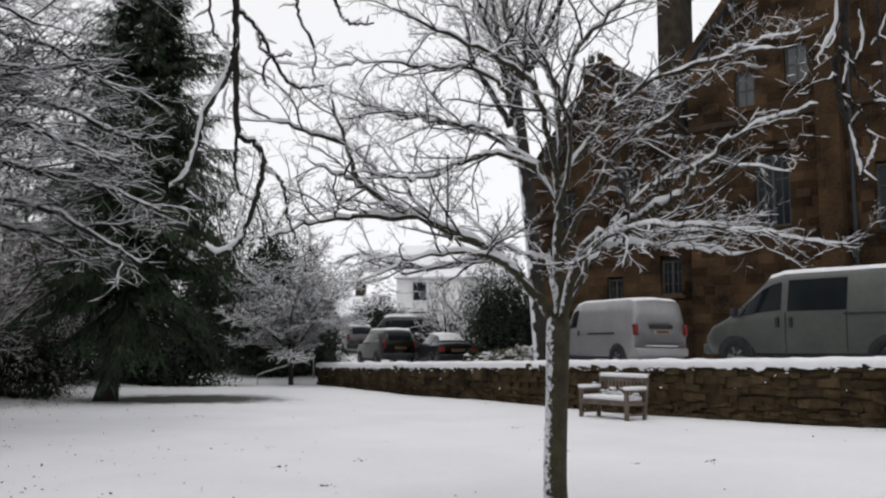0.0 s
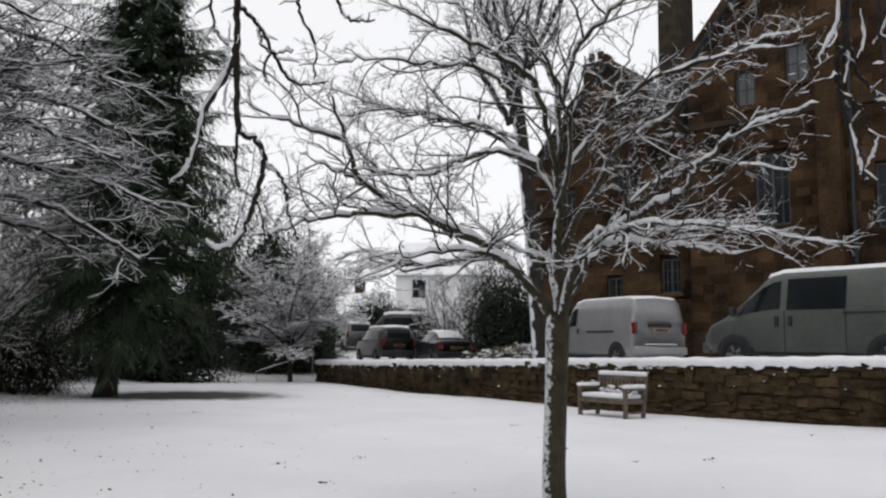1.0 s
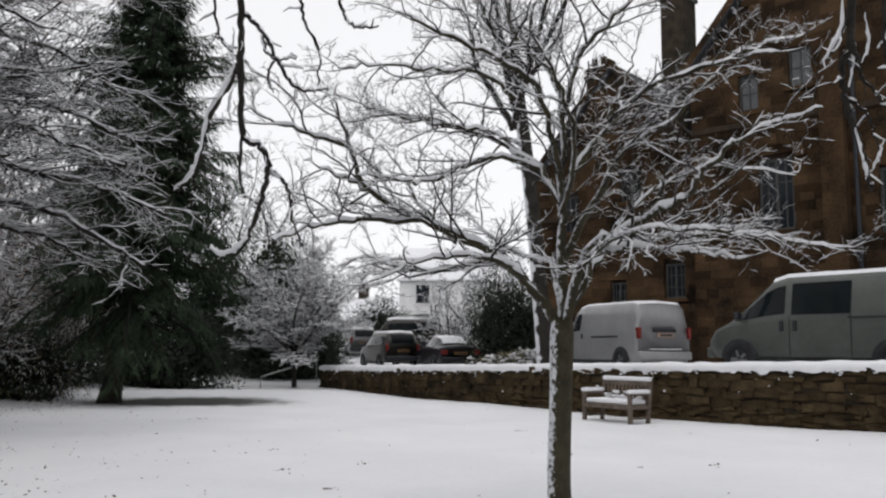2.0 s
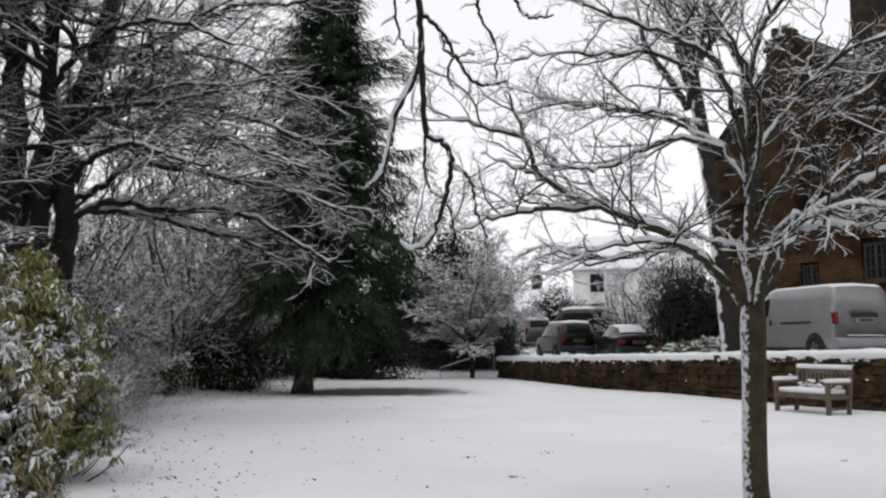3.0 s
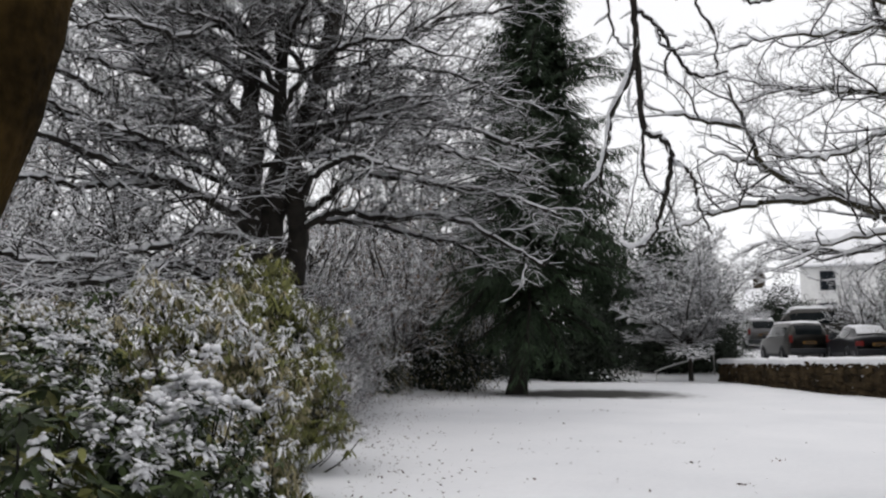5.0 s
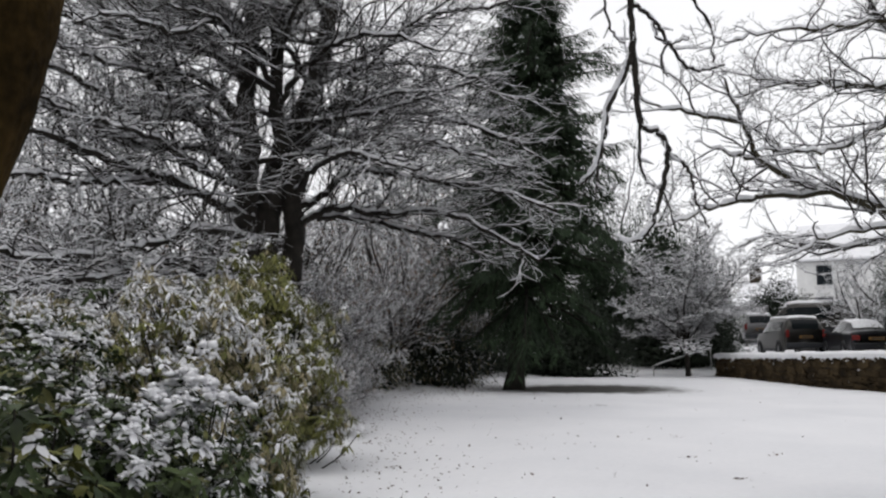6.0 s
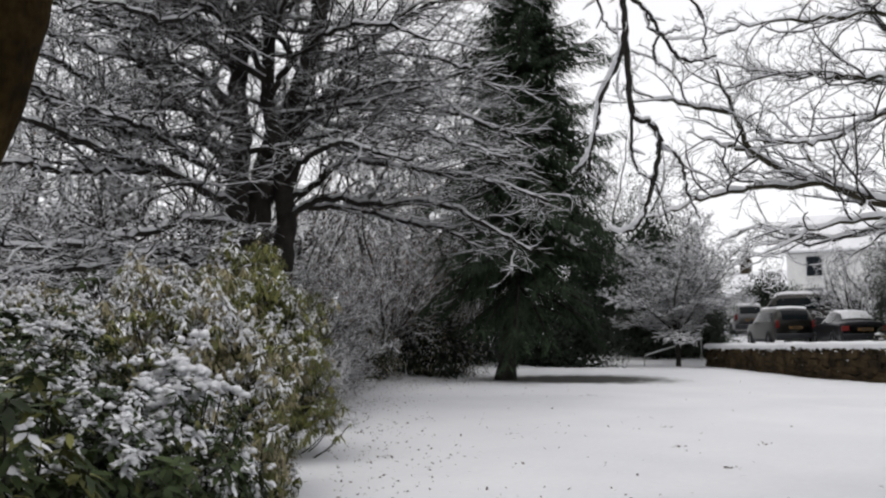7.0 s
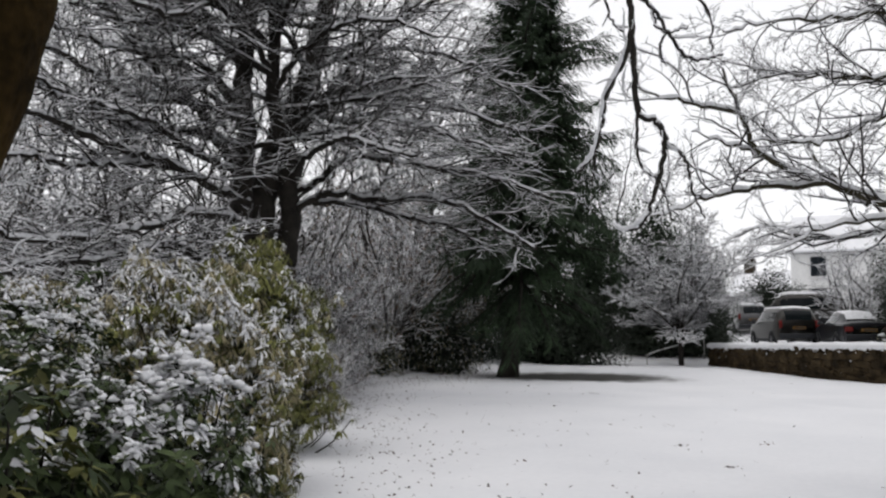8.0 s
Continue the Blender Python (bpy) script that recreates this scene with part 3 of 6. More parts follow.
    limb(limbs, 0.075, 0.28, (-9.30, 12.37, 4.67), (-9.05, 12.55, 5.07), (-8.38, 13.00, 5.91), (-7.81, 13.34, 6.00), (-7.10, 13.73, 5.66), (-6.12, 14.18, 5.37), (-5.18, 14.54, 4.80))
    limb(limbs, 0.070, 0.28, (-9.15, 12.85, 6.06), (-8.84, 12.94, 6.38), (-7.82, 13.34, 6.63), (-6.52, 13.78, 6.43), (-5.56, 14.08, 5.80))
    limb(limbs, 0.070, 0.28, (-9.07, 13.03, 6.66), (-8.54, 13.37, 6.80), (-7.53, 13.96, 7.49), (-6.90, 14.27, 7.86), (-6.09, 14.62, 7.94), (-5.26, 14.93, 8.47))
    limb(limbs, 0.070, 0.28, (-9.25, 12.65, 5.57), (-8.39, 12.76, 5.19), (-7.29, 12.72, 5.10), (-6.18, 12.73, 4.72), (-4.98, 12.81, 4.25))
    limb(limbs, 0.060, 0.28, (-9.17, 11.84, 5.49), (-8.48, 11.61, 6.15), (-7.51, 11.54, 6.48), (-6.56, 11.41, 6.37), (-5.74, 11.39, 5.95))
    limb(limbs, 0.060, 0.28, (-9.18, 11.84, 5.91), (-9.04, 10.93, 6.33), (-9.02, 9.90, 6.56), (-8.90, 8.91, 6.37))
    limb(limbs, 0.060, 0.28, (-9.13, 12.25, 4.01), (-8.30, 11.74, 4.36), (-7.33, 11.30, 4.47), (-6.46, 10.89, 4.17), (-5.70, 10.74, 3.93))
    limb(limbs, 0.060, 0.28, (-9.55, 11.54, 6.92), (-9.62, 10.56, 7.21), (-9.72, 9.37, 6.96), (-9.76, 8.29, 6.90))
    limb(limbs, 0.060, 0.28, (-9.59, 11.52, 5.31), (-9.67, 10.39, 5.78), (-9.73, 9.21, 5.59), (-9.68, 8.09, 5.50), (-9.58, 7.26, 5.46))
    limb(limbs, 0.060, 0.28, (-9.54, 11.55, 4.09), (-9.43, 10.33, 4.16), (-9.31, 9.07, 4.44), (-9.25, 7.96, 4.43), (-9.24, 7.04, 4.54))
    limb(limbs, 0.060, 0.28, (-9.25, 11.66, 6.49), (-9.15, 10.32, 6.64), (-9.03, 9.06, 6.05), (-8.95, 8.00, 5.92), (-8.94, 7.25, 5.54))
    limb(limbs, 0.060, 0.28, (-9.60, 11.50, 6.19), (-10.49, 11.26, 6.99), (-11.41, 10.93, 7.25), (-12.36, 10.48, 7.15))
    limb(limbs, 0.060, 0.28, (-9.72, 11.66, 5.10), (-10.59, 11.44, 5.41), (-11.58, 11.04, 5.59), (-12.49, 10.65, 6.15))
    # further boughs leave the stems nearly level, all round, and sweep out in tiers
    for line, rad in list(stems):
        z = 4.3 + random.random() * 0.4
        while z < 9.6:
            i = int(np.searchsorted(line[:, 2], z))
            if i >= len(line) - 1:
                break
            turn = random.uniform(0, 6.28)
            d = unit(np.array([math.cos(turn), math.sin(turn), random.uniform(0.25, 0.75)]))
            far = random.uniform(2.6, 4.6) * float(np.interp(z, [4, 7, 10], [1.0, 0.95, 0.7]))
            limbs.append(wander(line[i], d, far, 0.045 + 0.004 * far, 0.014, 0.3, 0.10, -0.025))
            z += random.uniform(0.34, 0.6)
    for s in stems:
        tubes("stem", [s], 12, BARK, e, "thick dark stem")
    for s in limbs:
        tubes("limb", [s], 8, BARK, e)
    polys = [[], [], [], []]
    cfg = [(0.175, 1.7, 0.62, 46, 0.17, 0.012, 0.17), (0.15, 0.85, 0.65, 46, 0.22, 0.0, 0.16), (0.115, 0.40, 0.65, 45, 0.25, -0.01, 0.17)]
    for s in limbs:
        sprout(polys, *s, 0, cfg, 0.14)
    for s in stems:
        sprout(polys, *s, 0, [(0.5,) + cfg[0][1:]] + cfg[1:], 0.5)
    for b in polys[0][:300]:
        tubes("bough", [b], 5, BARK_TWIG, e)
    tagged(tubes("bough_mass", polys[0][300:], 5, BARK_TWIG, e, "dark side boughs"), kind="stuff")
    tagged(tubes("twig_mass", polys[1] + polys[2], 3, BARK_TWIG, e), kind="stuff")
    snow_strips("snow", limbs, SNOW_TWIG, e, 0.024, 0.2, lift=0.7)
    snow_strips("bough_snow", polys[0], SNOW_TWIG, e, 0.011, 0.5)
    snow_strips("twig_snow", polys[1] + polys[2], SNOW_TWIG, e, 0.0075, 0.6, fine=True)


build_big_tree()


def build_near_tree():
    """The tree beside the viewer, whose drooping twigs hang into the view from an overhanging limb."""
    e = thing("overhanging_tree", (0, 0, 0), "brown leaning trunk with drooping snow-hung twigs overhead", "tree")
    trunk = smooth_line([(-2.72, 0.95, -0.1), (-2.75, 1.05, 0.7), (-2.64, 1.2, 1.45), (-2.42, 1.33, 2.05), (-2.30, 1.40, 2.6), (-2.1, 1.5, 3.8), (-1.9, 1.8, 4.8)], 40)
    rad = np.interp(np.linspace(0, 1, 40), [0, 0.1, 0.4, 1], [0.40, 0.31, 0.275, 0.22])
    rad = rad * (1 + np.random.normal(0, 0.012, 40))
    tubes("trunk", [(trunk, rad)], 20, BARK_NEAR, e, "rough brown trunk")
    over = smooth_line([(-2.2, 1.5, 3.7), (-1.7, 2.7, 4.1), (-1.1, 3.7, 3.95), (-0.4, 4.2, 3.85), (0.6, 4.1, 3.9), (1.4, 3.5, 3.7), (1.75, 3.1, 3.5)], 40)
    tubes("overhead_limb", [(over, np.linspace(0.10, 0.035, 40))], 8, BARK, e)
    strands = []

    def strand(r, *pts):
        n = 7 * len(pts)
        line = smooth_line(pts, n)
        line[3:] += np.random.normal(0, 0.004, (n - 3, 3))
        strands.append((line, 1.15 * r * np.linspace(1, 0.42, n) * (1 + np.random.normal(0, 0.07, n))))

    strand(0.018, (-1.05, 3.78, 3.95), (-1.02, 3.86, 3.43), (-1.00, 3.87, 3.09), (-0.99, 3.87, 2.76), (-0.97, 3.87, 2.46), (-0.89, 3.89, 2.41), (-0.85, 3.90, 2.31), (-0.88, 3.89, 2.14), (-0.93, 3.88, 1.97), (-1.00, 3.86, 1.89), (-1.07, 3.85, 1.91))
    strand(0.011, (-1.00, 3.87, 3.06), (-0.92, 3.89, 3.00), (-0.83, 3.90, 2.85), (-0.76, 3.94, 2.73), (-0.67, 3.99, 2.71), (-0.59, 4.02, 2.74))
    strand(0.013, (-1.00, 3.86, 2.80), (-1.03, 3.84, 2.71), (-1.105, 3.79, 2.53), (-1.12, 3.77, 2.39), (-1.16, 3.75, 2.24), (-1.23, 3.73, 2.16))
    strand(0.008, (-1.155, 3.75, 2.26), (-1.15, 3.75, 2.18), (-1.17, 3.75, 2.11))
    strand(0.009, (-0.85, 3.90, 2.31), (-0.76, 3.92, 2.22), (-0.73, 3.92, 2.06), (-0.68, 3.93, 1.94))
    strand(0.008, (-0.97, 3.87, 2.50), (-0.98, 3.87, 2.3), (-0.95, 3.88, 2.18), (-0.88, 3.89, 2.12), (-0.82, 3.9, 1.92))
    strand(0.009, (-1.03, 3.82, 3.5), (-1.12, 3.84, 3.25), (-1.10, 3.85, 2.95), (-1.03, 3.86, 2.86))
    strand(0.008, (-0.9, 3.89, 2.98), (-0.88, 3.9, 2.88), (-0.82, 3.9, 2.84), (-0.74, 3.92, 2.86))
    strand(0.007, (-0.83, 3.90, 2.85), (-0.87, 3.9, 2.75), (-0.84, 3.9, 2.68))
    strand(0.010, (-0.78, 4.0, 3.88), (-0.75, 4.02, 3.34), (-0.73, 4.03, 3.10), (-0.65, 4.04, 2.95), (-0.65, 4.04, 2.76))
    strand(0.011, (-0.6, 4.1, 3.87), (-0.58, 4.15, 3.40), (-0.55, 4.16, 3.19), (-0.48, 4.16, 3.11), (-0.37, 4.18, 3.12))
    strand(0.016, (1.58, 3.32, 3.6), (1.60, 3.22, 3.07), (1.59, 3.22, 2.72), (1.56, 3.24, 2.59), (1.56, 3.23, 2.45), (1.60, 3.22, 2.30), (1.62, 3.20, 2.15), (1.63, 3.20, 2.08))
    strand(0.010, (1.59, 3.22, 2.72), (1.61, 3.21, 2.58), (1.67, 3.18, 2.45), (1.70, 3.16, 2.38))
    strand(0.010, (1.68, 3.17, 3.52), (1.65, 3.08, 2.91), (1.65, 3.08, 2.64), (1.65, 3.08, 2.44))
    strand(0.008, (1.56, 3.23, 2.47), (1.63, 3.22, 2.40), (1.67, 3.2, 2.26))
    strand(0.008, (1.59, 3.22, 2.8), (1.52, 3.22, 2.66), (1.47, 3.23, 2.6))
    for s in strands:
        tubes("drooping_twig", [s], 6, BARK, e)
    polys = [[], []]
    for s in strands:
        sprout(polys, *s, 0, [(0.10, 0.15, 0.65, 50, 0.2, -0.05, 0.035)], 0.2)
    for b in polys[0]:
        tubes("twiglet", [b], 4, BARK, e)
    # snow clinging in wedges to the twigs
    clumps = []

    def wedge(r, *pts):
        line = smooth_line(pts, 14)
        w = 0.58 * r * np.sin(np.linspace(0.25, 2.9, 14)) ** 0.7 * (1 + np.random.normal(0, 0.24, 14))
        line = line + np.random.normal(0, 0.0025, line.shape)
        clumps.append((line, np.maximum(w, 0.002)))

    wedge(0.026, (-1.09, 3.85, 1.93), (-1.04, 3.85, 1.895), (-0.97, 3.87, 1.93), (-0.92, 3.88, 2.0))
    wedge(0.016, (-0.92, 3.88, 2.0), (-0.95, 3.88, 2.08), (-0.90, 3.89, 2.16))
    wedge(0.019, (-1.012, 3.845, 2.80), (-1.042, 3.83, 2.71), (-1.112, 3.78, 2.535), (-1.128, 3.76, 2.40))
    wedge(0.014, (-1.125, 3.76, 2.42), (-1.145, 3.75, 2.32), (-1.168, 3.74, 2.245), (-1.235, 3.72, 2.168))
    wedge(0.012, (-1.03, 3.86, 2.98), (-1.03, 3.86, 2.86), (-1.02, 3.86, 2.76))
    wedge(0.012, (-1.02, 3.86, 2.7), (-1.04, 3.86, 2.6), (-1.02, 3.86, 2.5))
    wedge(0.013, (-0.86, 3.90, 2.36), (-0.83, 3.9, 2.29), (-0.78, 3.91, 2.25))
    wedge(0.010, (-0.90, 3.89, 3.0), (-0.9, 3.89, 2.93), (-0.88, 3.89, 2.88))
    wedge(0.015, (1.575, 3.22, 2.95), (1.56, 3.22, 2.78), (1.52, 3.22, 2.68), (1.47, 3.22, 2.60))
    wedge(0.013, (1.585, 3.21, 2.34), (1.60, 3.21, 2.26), (1.615, 3.2, 2.17), (1.61, 3.2, 2.12))
    wedge(0.011, (1.68, 3.19, 2.28), (1.66, 3.19, 2.22), (1.63, 3.2, 2.16))
    wedge(0.010, (1.60, 3.22, 2.68), (1.595, 3.22, 2.6), (1.57, 3.22, 2.5))
    wedge(0.010, (1.64, 3.2, 2.8), (1.65, 3.2, 2.68), (1.62, 3.2, 2.6))
    wedge(0.008, (1.70, 3.1, 2.75), (1.66, 3.1, 2.66), (1.63, 3.1, 2.62))
    wedge(0.009, (1.69, 3.1, 2.42), (1.692, 3.1, 2.39), (1.69, 3.1, 2.35))
    for c in clumps:
        tubes("snow_clump", [c], 8, SNOW_TWIG, e, "lump of white snow clinging to a twig")
    snow_strips("snow", strands + polys[0], SNOW_TWIG, e, 0.009, 0.3)


build_near_tree()


def build_fir():
    e = thing("fir_tree", (0, 0, 0), "tall dark green fir with drooping boughs dusted with snow", "tree")
    axis = smooth_line([(-8.55, 21.7, 0.0), (-8.42, 21.72, 1.0), (-8.17, 21.81, 3.06), (-8.03, 21.86, 6.82), (-7.98, 21.87, 9.94), (-7.98, 21.86, 13.6)], 60)
    ar = np.interp(axis[:, 2], [0, 0.5, 3, 13.6], [0.34, 0.26, 0.21, 0.03])
    tubes("trunk", [(axis, ar)], 14, BARK, e, "dark brown leaning trunk")
    boughs = []
    z = 2.35
    while z < 13.3:
        q = np.array([np.interp(z, axis[:, 2], axis[:, k]) for k in range(3)])
        reach = float(np.interp(z, [2.4, 3.4, 4.6, 5.8, 6.8, 7.4, 7.9, 8.4, 8.9, 9.5, 10.2, 11.2, 13.3], [2.9, 3.05, 3.1, 3.0, 2.75, 2.2, 1.3, 2.5, 2.9, 1.75, 1.4, 1.1, 0.3]))
        first = random.uniform(0, 6.28)
        n = 8 if z < 3.3 else 12 if z < 7 else 11
        for k in range(n):
            a = first + 2 * math.pi * (k + random.gauss(0, 0.25)) / n
            ln = reach * random.uniform(0.62, 1.12)
            tilt = np.interp(z, [2, 5, 8, 13], [0.02, 0.05, 0.22, 0.45])
            d = unit(np.array([math.cos(a), math.sin(a), tilt + random.gauss(0, 0.09)]))
            line, r = wander(q + np.array([0, 0, random.gauss(0, 0.10)]), d, ln, 0.028 + 0.008 * ln, 0.007, 0.2, 0.05, -0.075 if z < 3.3 else -0.055 if z < 6 else -0.035)
            line[-2:, 2] += np.array([0.03, 0.10])
            boughs.append((line, r))
        z += random.uniform(0.31, 0.44)
    # flat fans of side twigs on each bough, with fringes of needles hanging from them
    pos, way, up, ln, wd, dust = [], [], [], [], [], []
    for line, r in boughs:
        t = unit(np.gradient(line, axis=0))
        n = len(line)
        total = np.linalg.norm(np.diff(line, axis=0), axis=1).sum()
        m = int(total / 0.034)
        white = random.random() < 0.7
        for j in range(m):
            u = (0.10 + 0.90 * (j + random.random()) / m) * (n - 1)
            i = min(int(u), n - 2)
            f = u - i
            p = line[i] * (1 - f) + line[i + 1] * f
            dr = t[i]
            side = unit(np.cross(dr, (0, 0, 1.0))) * random.choice((-1, 1))
            tl = (0.60 * (1 - 0.7 * u / n) + 0.12) * random.uniform(0.55, 1.2)
            w = unit(dr * 0.9 + side * 0.8 + np.array([0, 0, random.gauss(-0.22, 0.14)]))
            k = max(2, int(tl / 0.06))
            for h in range(k):
                b = p + w * tl * (h + random.random() * 0.6) / k + np.array([0, 0, -0.12 * (h / k) ** 2])
                pos.append(b)
                way.append(unit(w * 0.8 + np.random.normal(0, 0.2, 3) + np.array([0, 0, -0.45])))
                up.append((random.gauss(0, 0.3), random.gauss(0, 0.3), 1.0))
                ln.append(random.uniform(0.10, 0.27))
                wd.append(random.uniform(0.018, 0.036))
                dust.append(white and b[2] > 3.6 and u / n > 0.35 and random.random() < 0.05)
    # short sprays close to the trunk
    for _ in range(24000):
        z = random.uniform(2.9, 13.0)
        q = np.array([np.interp(z, axis[:, 2], axis[:, k]) for k in range(3)])
        a = random.uniform(0, 6.28)
        out = float(np.interp(z, [3, 5, 7.5, 8, 9, 13], [1.1, 1.75, 1.35, 0.75, 0.95, 0.2])) * math.sqrt(random.random())
        d = np.array([math.cos(a), math.sin(a), 0.0])
        pos.append(q + d * out)
        way.append(unit(d * 0.7 + np.random.normal(0, 0.3, 3) + np.array([0, 0, -0.8])))
        up.append((random.gauss(0, 0.5), random.gauss(0, 0.5), 1.0))
        ln.append(random.uniform(0.16, 0.34))
        wd.append(random.uniform(0.025, 0.05))
        dust.append(False)
    for b in boughs[:300]:
        tubes("bough", [b], 4, BARK, e)
    if boughs[300:]:
        tagged(tubes("top_boughs", boughs[300:], 4, BARK, e), kind="stuff")
    pos, way, up, ln, wd, dust = np.array(pos), np.array(way), unit(np.array(up)), np.array(ln), np.array(wd), np.array(dust)
    v, f = leaf_arrays(pos, way, up, ln, wd, 0.5, True)
    tagged(mesh_object("needles", v, f, NEEDLE, e, "dark green hanging needle sprays"), kind="stuff")
    v, f = leaf_arrays(pos[dust] + np.array([[0, 0, 0.014]]), way[dust], up[dust], ln[dust] * 0.8, wd[dust] * 1.3, 0.6, True)
    tagged(mesh_object("snow", v, f, SNOW_TWIG, e, "light dusting of snow on the sprays"), kind="stuff")


build_fir()


def twig_tree(name, label, place, height, spread, clear, trunk_r, bark, seed, cfg, stems=6, droop=0.0, snow=0.014, leaves=None, lean=0.0, twig=0.0045):
    """A small bare tree: a short trunk, a fan of stems, dense fine twigs with snow."""
    random.seed(seed)
    TWIG_MIN[0] = twig
    e = thing(name, place, label, "tree")
    trunk = smooth_line([(0, 0, -0.15), (lean * 0.4, 0, clear * 0.5), (lean, 0, clear)], 8)
    tubes("trunk", [(trunk, np.linspace(trunk_r * 1.2, trunk_r * 0.85, 8))], 10, bark, e)
    limbs = []
    for k in range(stems):
        a = 2 * math.pi * (k + random.random() * 0.7) / stems
        el = random.uniform(0.45, 2.4)
        d = unit(np.array([math.cos(a), math.sin(a), el]))
        ln = min(height - clear, spread / max(0.25, math.hypot(d[0], d[1]))) * random.uniform(0.8, 1.1)
        limbs.append(wander(trunk[-1] - np.array([0, 0, random.random() * clear * 0.25]), d, ln, trunk_r * 0.55, trunk_r * 0.12, 0.25, 0.09, 0.02 - droop))
    for b in limbs:
        tubes("limb", [b], 6, bark, e)
    polys = [[], [], [], []]
    for s in limbs:
        sprout(polys, *s, 0, cfg, 0.1)
    fine = [p for lv in polys for p in lv]
    tagged(tubes("twig_mass", fine, 3, BARK_TWIG, e), kind="stuff")
    if snow:
        snow_strips("snow", limbs + fine, SNOW_TWIG, e, snow, 0.4, fine=True)
    if leaves:
        mat, share, size = leaves
        ends = [p[0][random.randrange(1, len(p[0]))] for p in fine if random.random() < share]
        n = len(ends)
        w = unit(np.random.normal(0, 1, (n, 3)) + np.array([0, 0, -0.5]))
        v, f = leaf_arrays(np.array(ends), w, unit(np.random.normal(0, 1, (n, 3)) + np.array([0, 0, 0.6])), np.random.uniform(0.7, 1.3, n) * size, np.random.uniform(0.35, 0.6, n) * size, simple=True)
        mesh_object("leaves", v, f, mat, e, "withered leaves still on the twigs")
    return e


FINE = [(0.15, 1.3, 0.6, 50, 0.16, 0.0, 0.2), (0.10, 0.6, 0.6, 45, 0.2, -0.01, 0.2), (0.09, 0.3, 0.6, 45, 0.2, -0.02, 0.2)]
COARSE = [(0.32, 1.8, 0.6, 42, 0.14, 0.02, 0.3), (0.2, 0.85, 0.6, 45, 0.2, 0.01, 0.24), (0.16, 0.42, 0.6, 45, 0.2, 0.0, 0.2)]
twig_tree("ornamental_tree", "small round bare tree thick with snowy twigs beside the handrail", (-5.62, 31.7, 0.1), 6.1, 2.15, 1.35, 0.085, BARK, 5, [(0.12, 0.95, 0.6, 50, 0.18, -0.01, 0.2), (0.085, 0.5, 0.6, 45, 0.2, -0.01, 0.2), (0.08, 0.26, 0.6, 45, 0.2, -0.02, 0.2)], 26, 0.03, 0.02, twig=0.006)
twig_tree("street_tree", "tall bare tree in the bed behind the wall", (2.78, 23.3, 0.85), 14, 3.2, 9.0, 0.2, BARK_BEHIND, 8, COARSE, 7, 0.0, 0.014, lean=-0.9)
WILD = twig_tree("thicket_tree", "tangled bare thicket tree with snow on its twigs", (-13.2, 17.5, 0.2), 5.2, 2.4, 0.9, 0.10, BARK, 11, COARSE, 9, 0.0, 0.010)
WILD_B = twig_tree("thicket_tree", "tangled brown thicket tree with withered leaves", (-11.2, 19.5, 0.2), 6.2, 2.0, 0.6, 0.08, BARK, 12, COARSE, 9, 0.0, 0.009, (WITHERED, 0.5, 0.075))
twig_tree("beech_sapling", "small brown tree keeping its withered leaves", (-12.0, 21.8, 0.1), 5.4, 1.8, 0.8, 0.07, BARK, 17, COARSE, 12, 0.0, 0.006, (WITHERED, 0.6, 0.07))
SPARSE = [(0.5, 1.8, 0.6, 42, 0.14, 0.02, 0.4), (0.26, 0.9, 0.7, 45, 0.2, 0.01, 0.4), (0.2, 0.5, 0.8, 45, 0.2, 0.0, 0.4)]
FAR = twig_tree("far_tree", "bare grey tree far behind the garden", (-26, 34, 0.5), 7.5 * 2.2, 5.5, 1.8, 0.2, BARK, 13, [(a * 2.2, b * 2.2, c, d, e, f, g * 2.2) for a, b, c, d, e, f, g in SPARSE], 9, 0.0, 0.008, twig=0.014)
for k, (x, y, sc, yaw, src) in enumerate(((-14.5, 14.0, 1.15, 40, WILD), (-15.8, 10.6, 1.5, 170, WILD_B), (-14.8, 5.8, 1.3, 300, WILD_B), (-13.0, 23.5, 1.2, 200, WILD_B), (-17.5, 12.0, 1.4, 260, WILD_B),
                                          (-16, 8.0, 1.25, 10, WILD), (-16.2, 30.5, 2.1, 33, WILD_B), (-13.5, 29, 1.3, 75, WILD), (-17, 40, 0.9, 25, FAR), (-23, 21, 0.8, 310, FAR), (-27, 20, 0.9, 190, FAR), (-14.0, 35.5, 2.0, 111, WILD), (-18.0, 9.5, 2.0, 222, WILD), (-12.2, 26.0, 1.3, 300, WILD_B), (-19.5, 15.0, 1.7, 320, WILD), (-20, 24, 0.85, 140, FAR), (-22, 10, 0.85, 200, FAR), (-15, 36, 1.6, 20, WILD_B), (-27, 39, 1.0, 60, FAR), (-30, 26, 1.05, 80, FAR), (-34, 18, 1.1, 10, FAR), (-30, 8, 1.0, 150, FAR), (-24, 44, 1.0, 210, FAR), (-36, 44, 1.2, 300, FAR), (-19, 52, 1.05, 45, FAR), (-12, 48, 0.85, 90, FAR), (-11.8, 15.6, 0.5, 120, WILD_B))):
    if src is not FAR and x < -0.66 * y:
        sc *= 0.7
    o = copy_thing(src, pose(x, y, lawn_z(x, y), 0, 0, yaw) @ Matrix.Scale(sc, 4))
    tagged(o, group="thicket behind the shrubs")
for o in (WILD, WILD_B, FAR):
    tagged(o, group="thicket behind the shrubs")


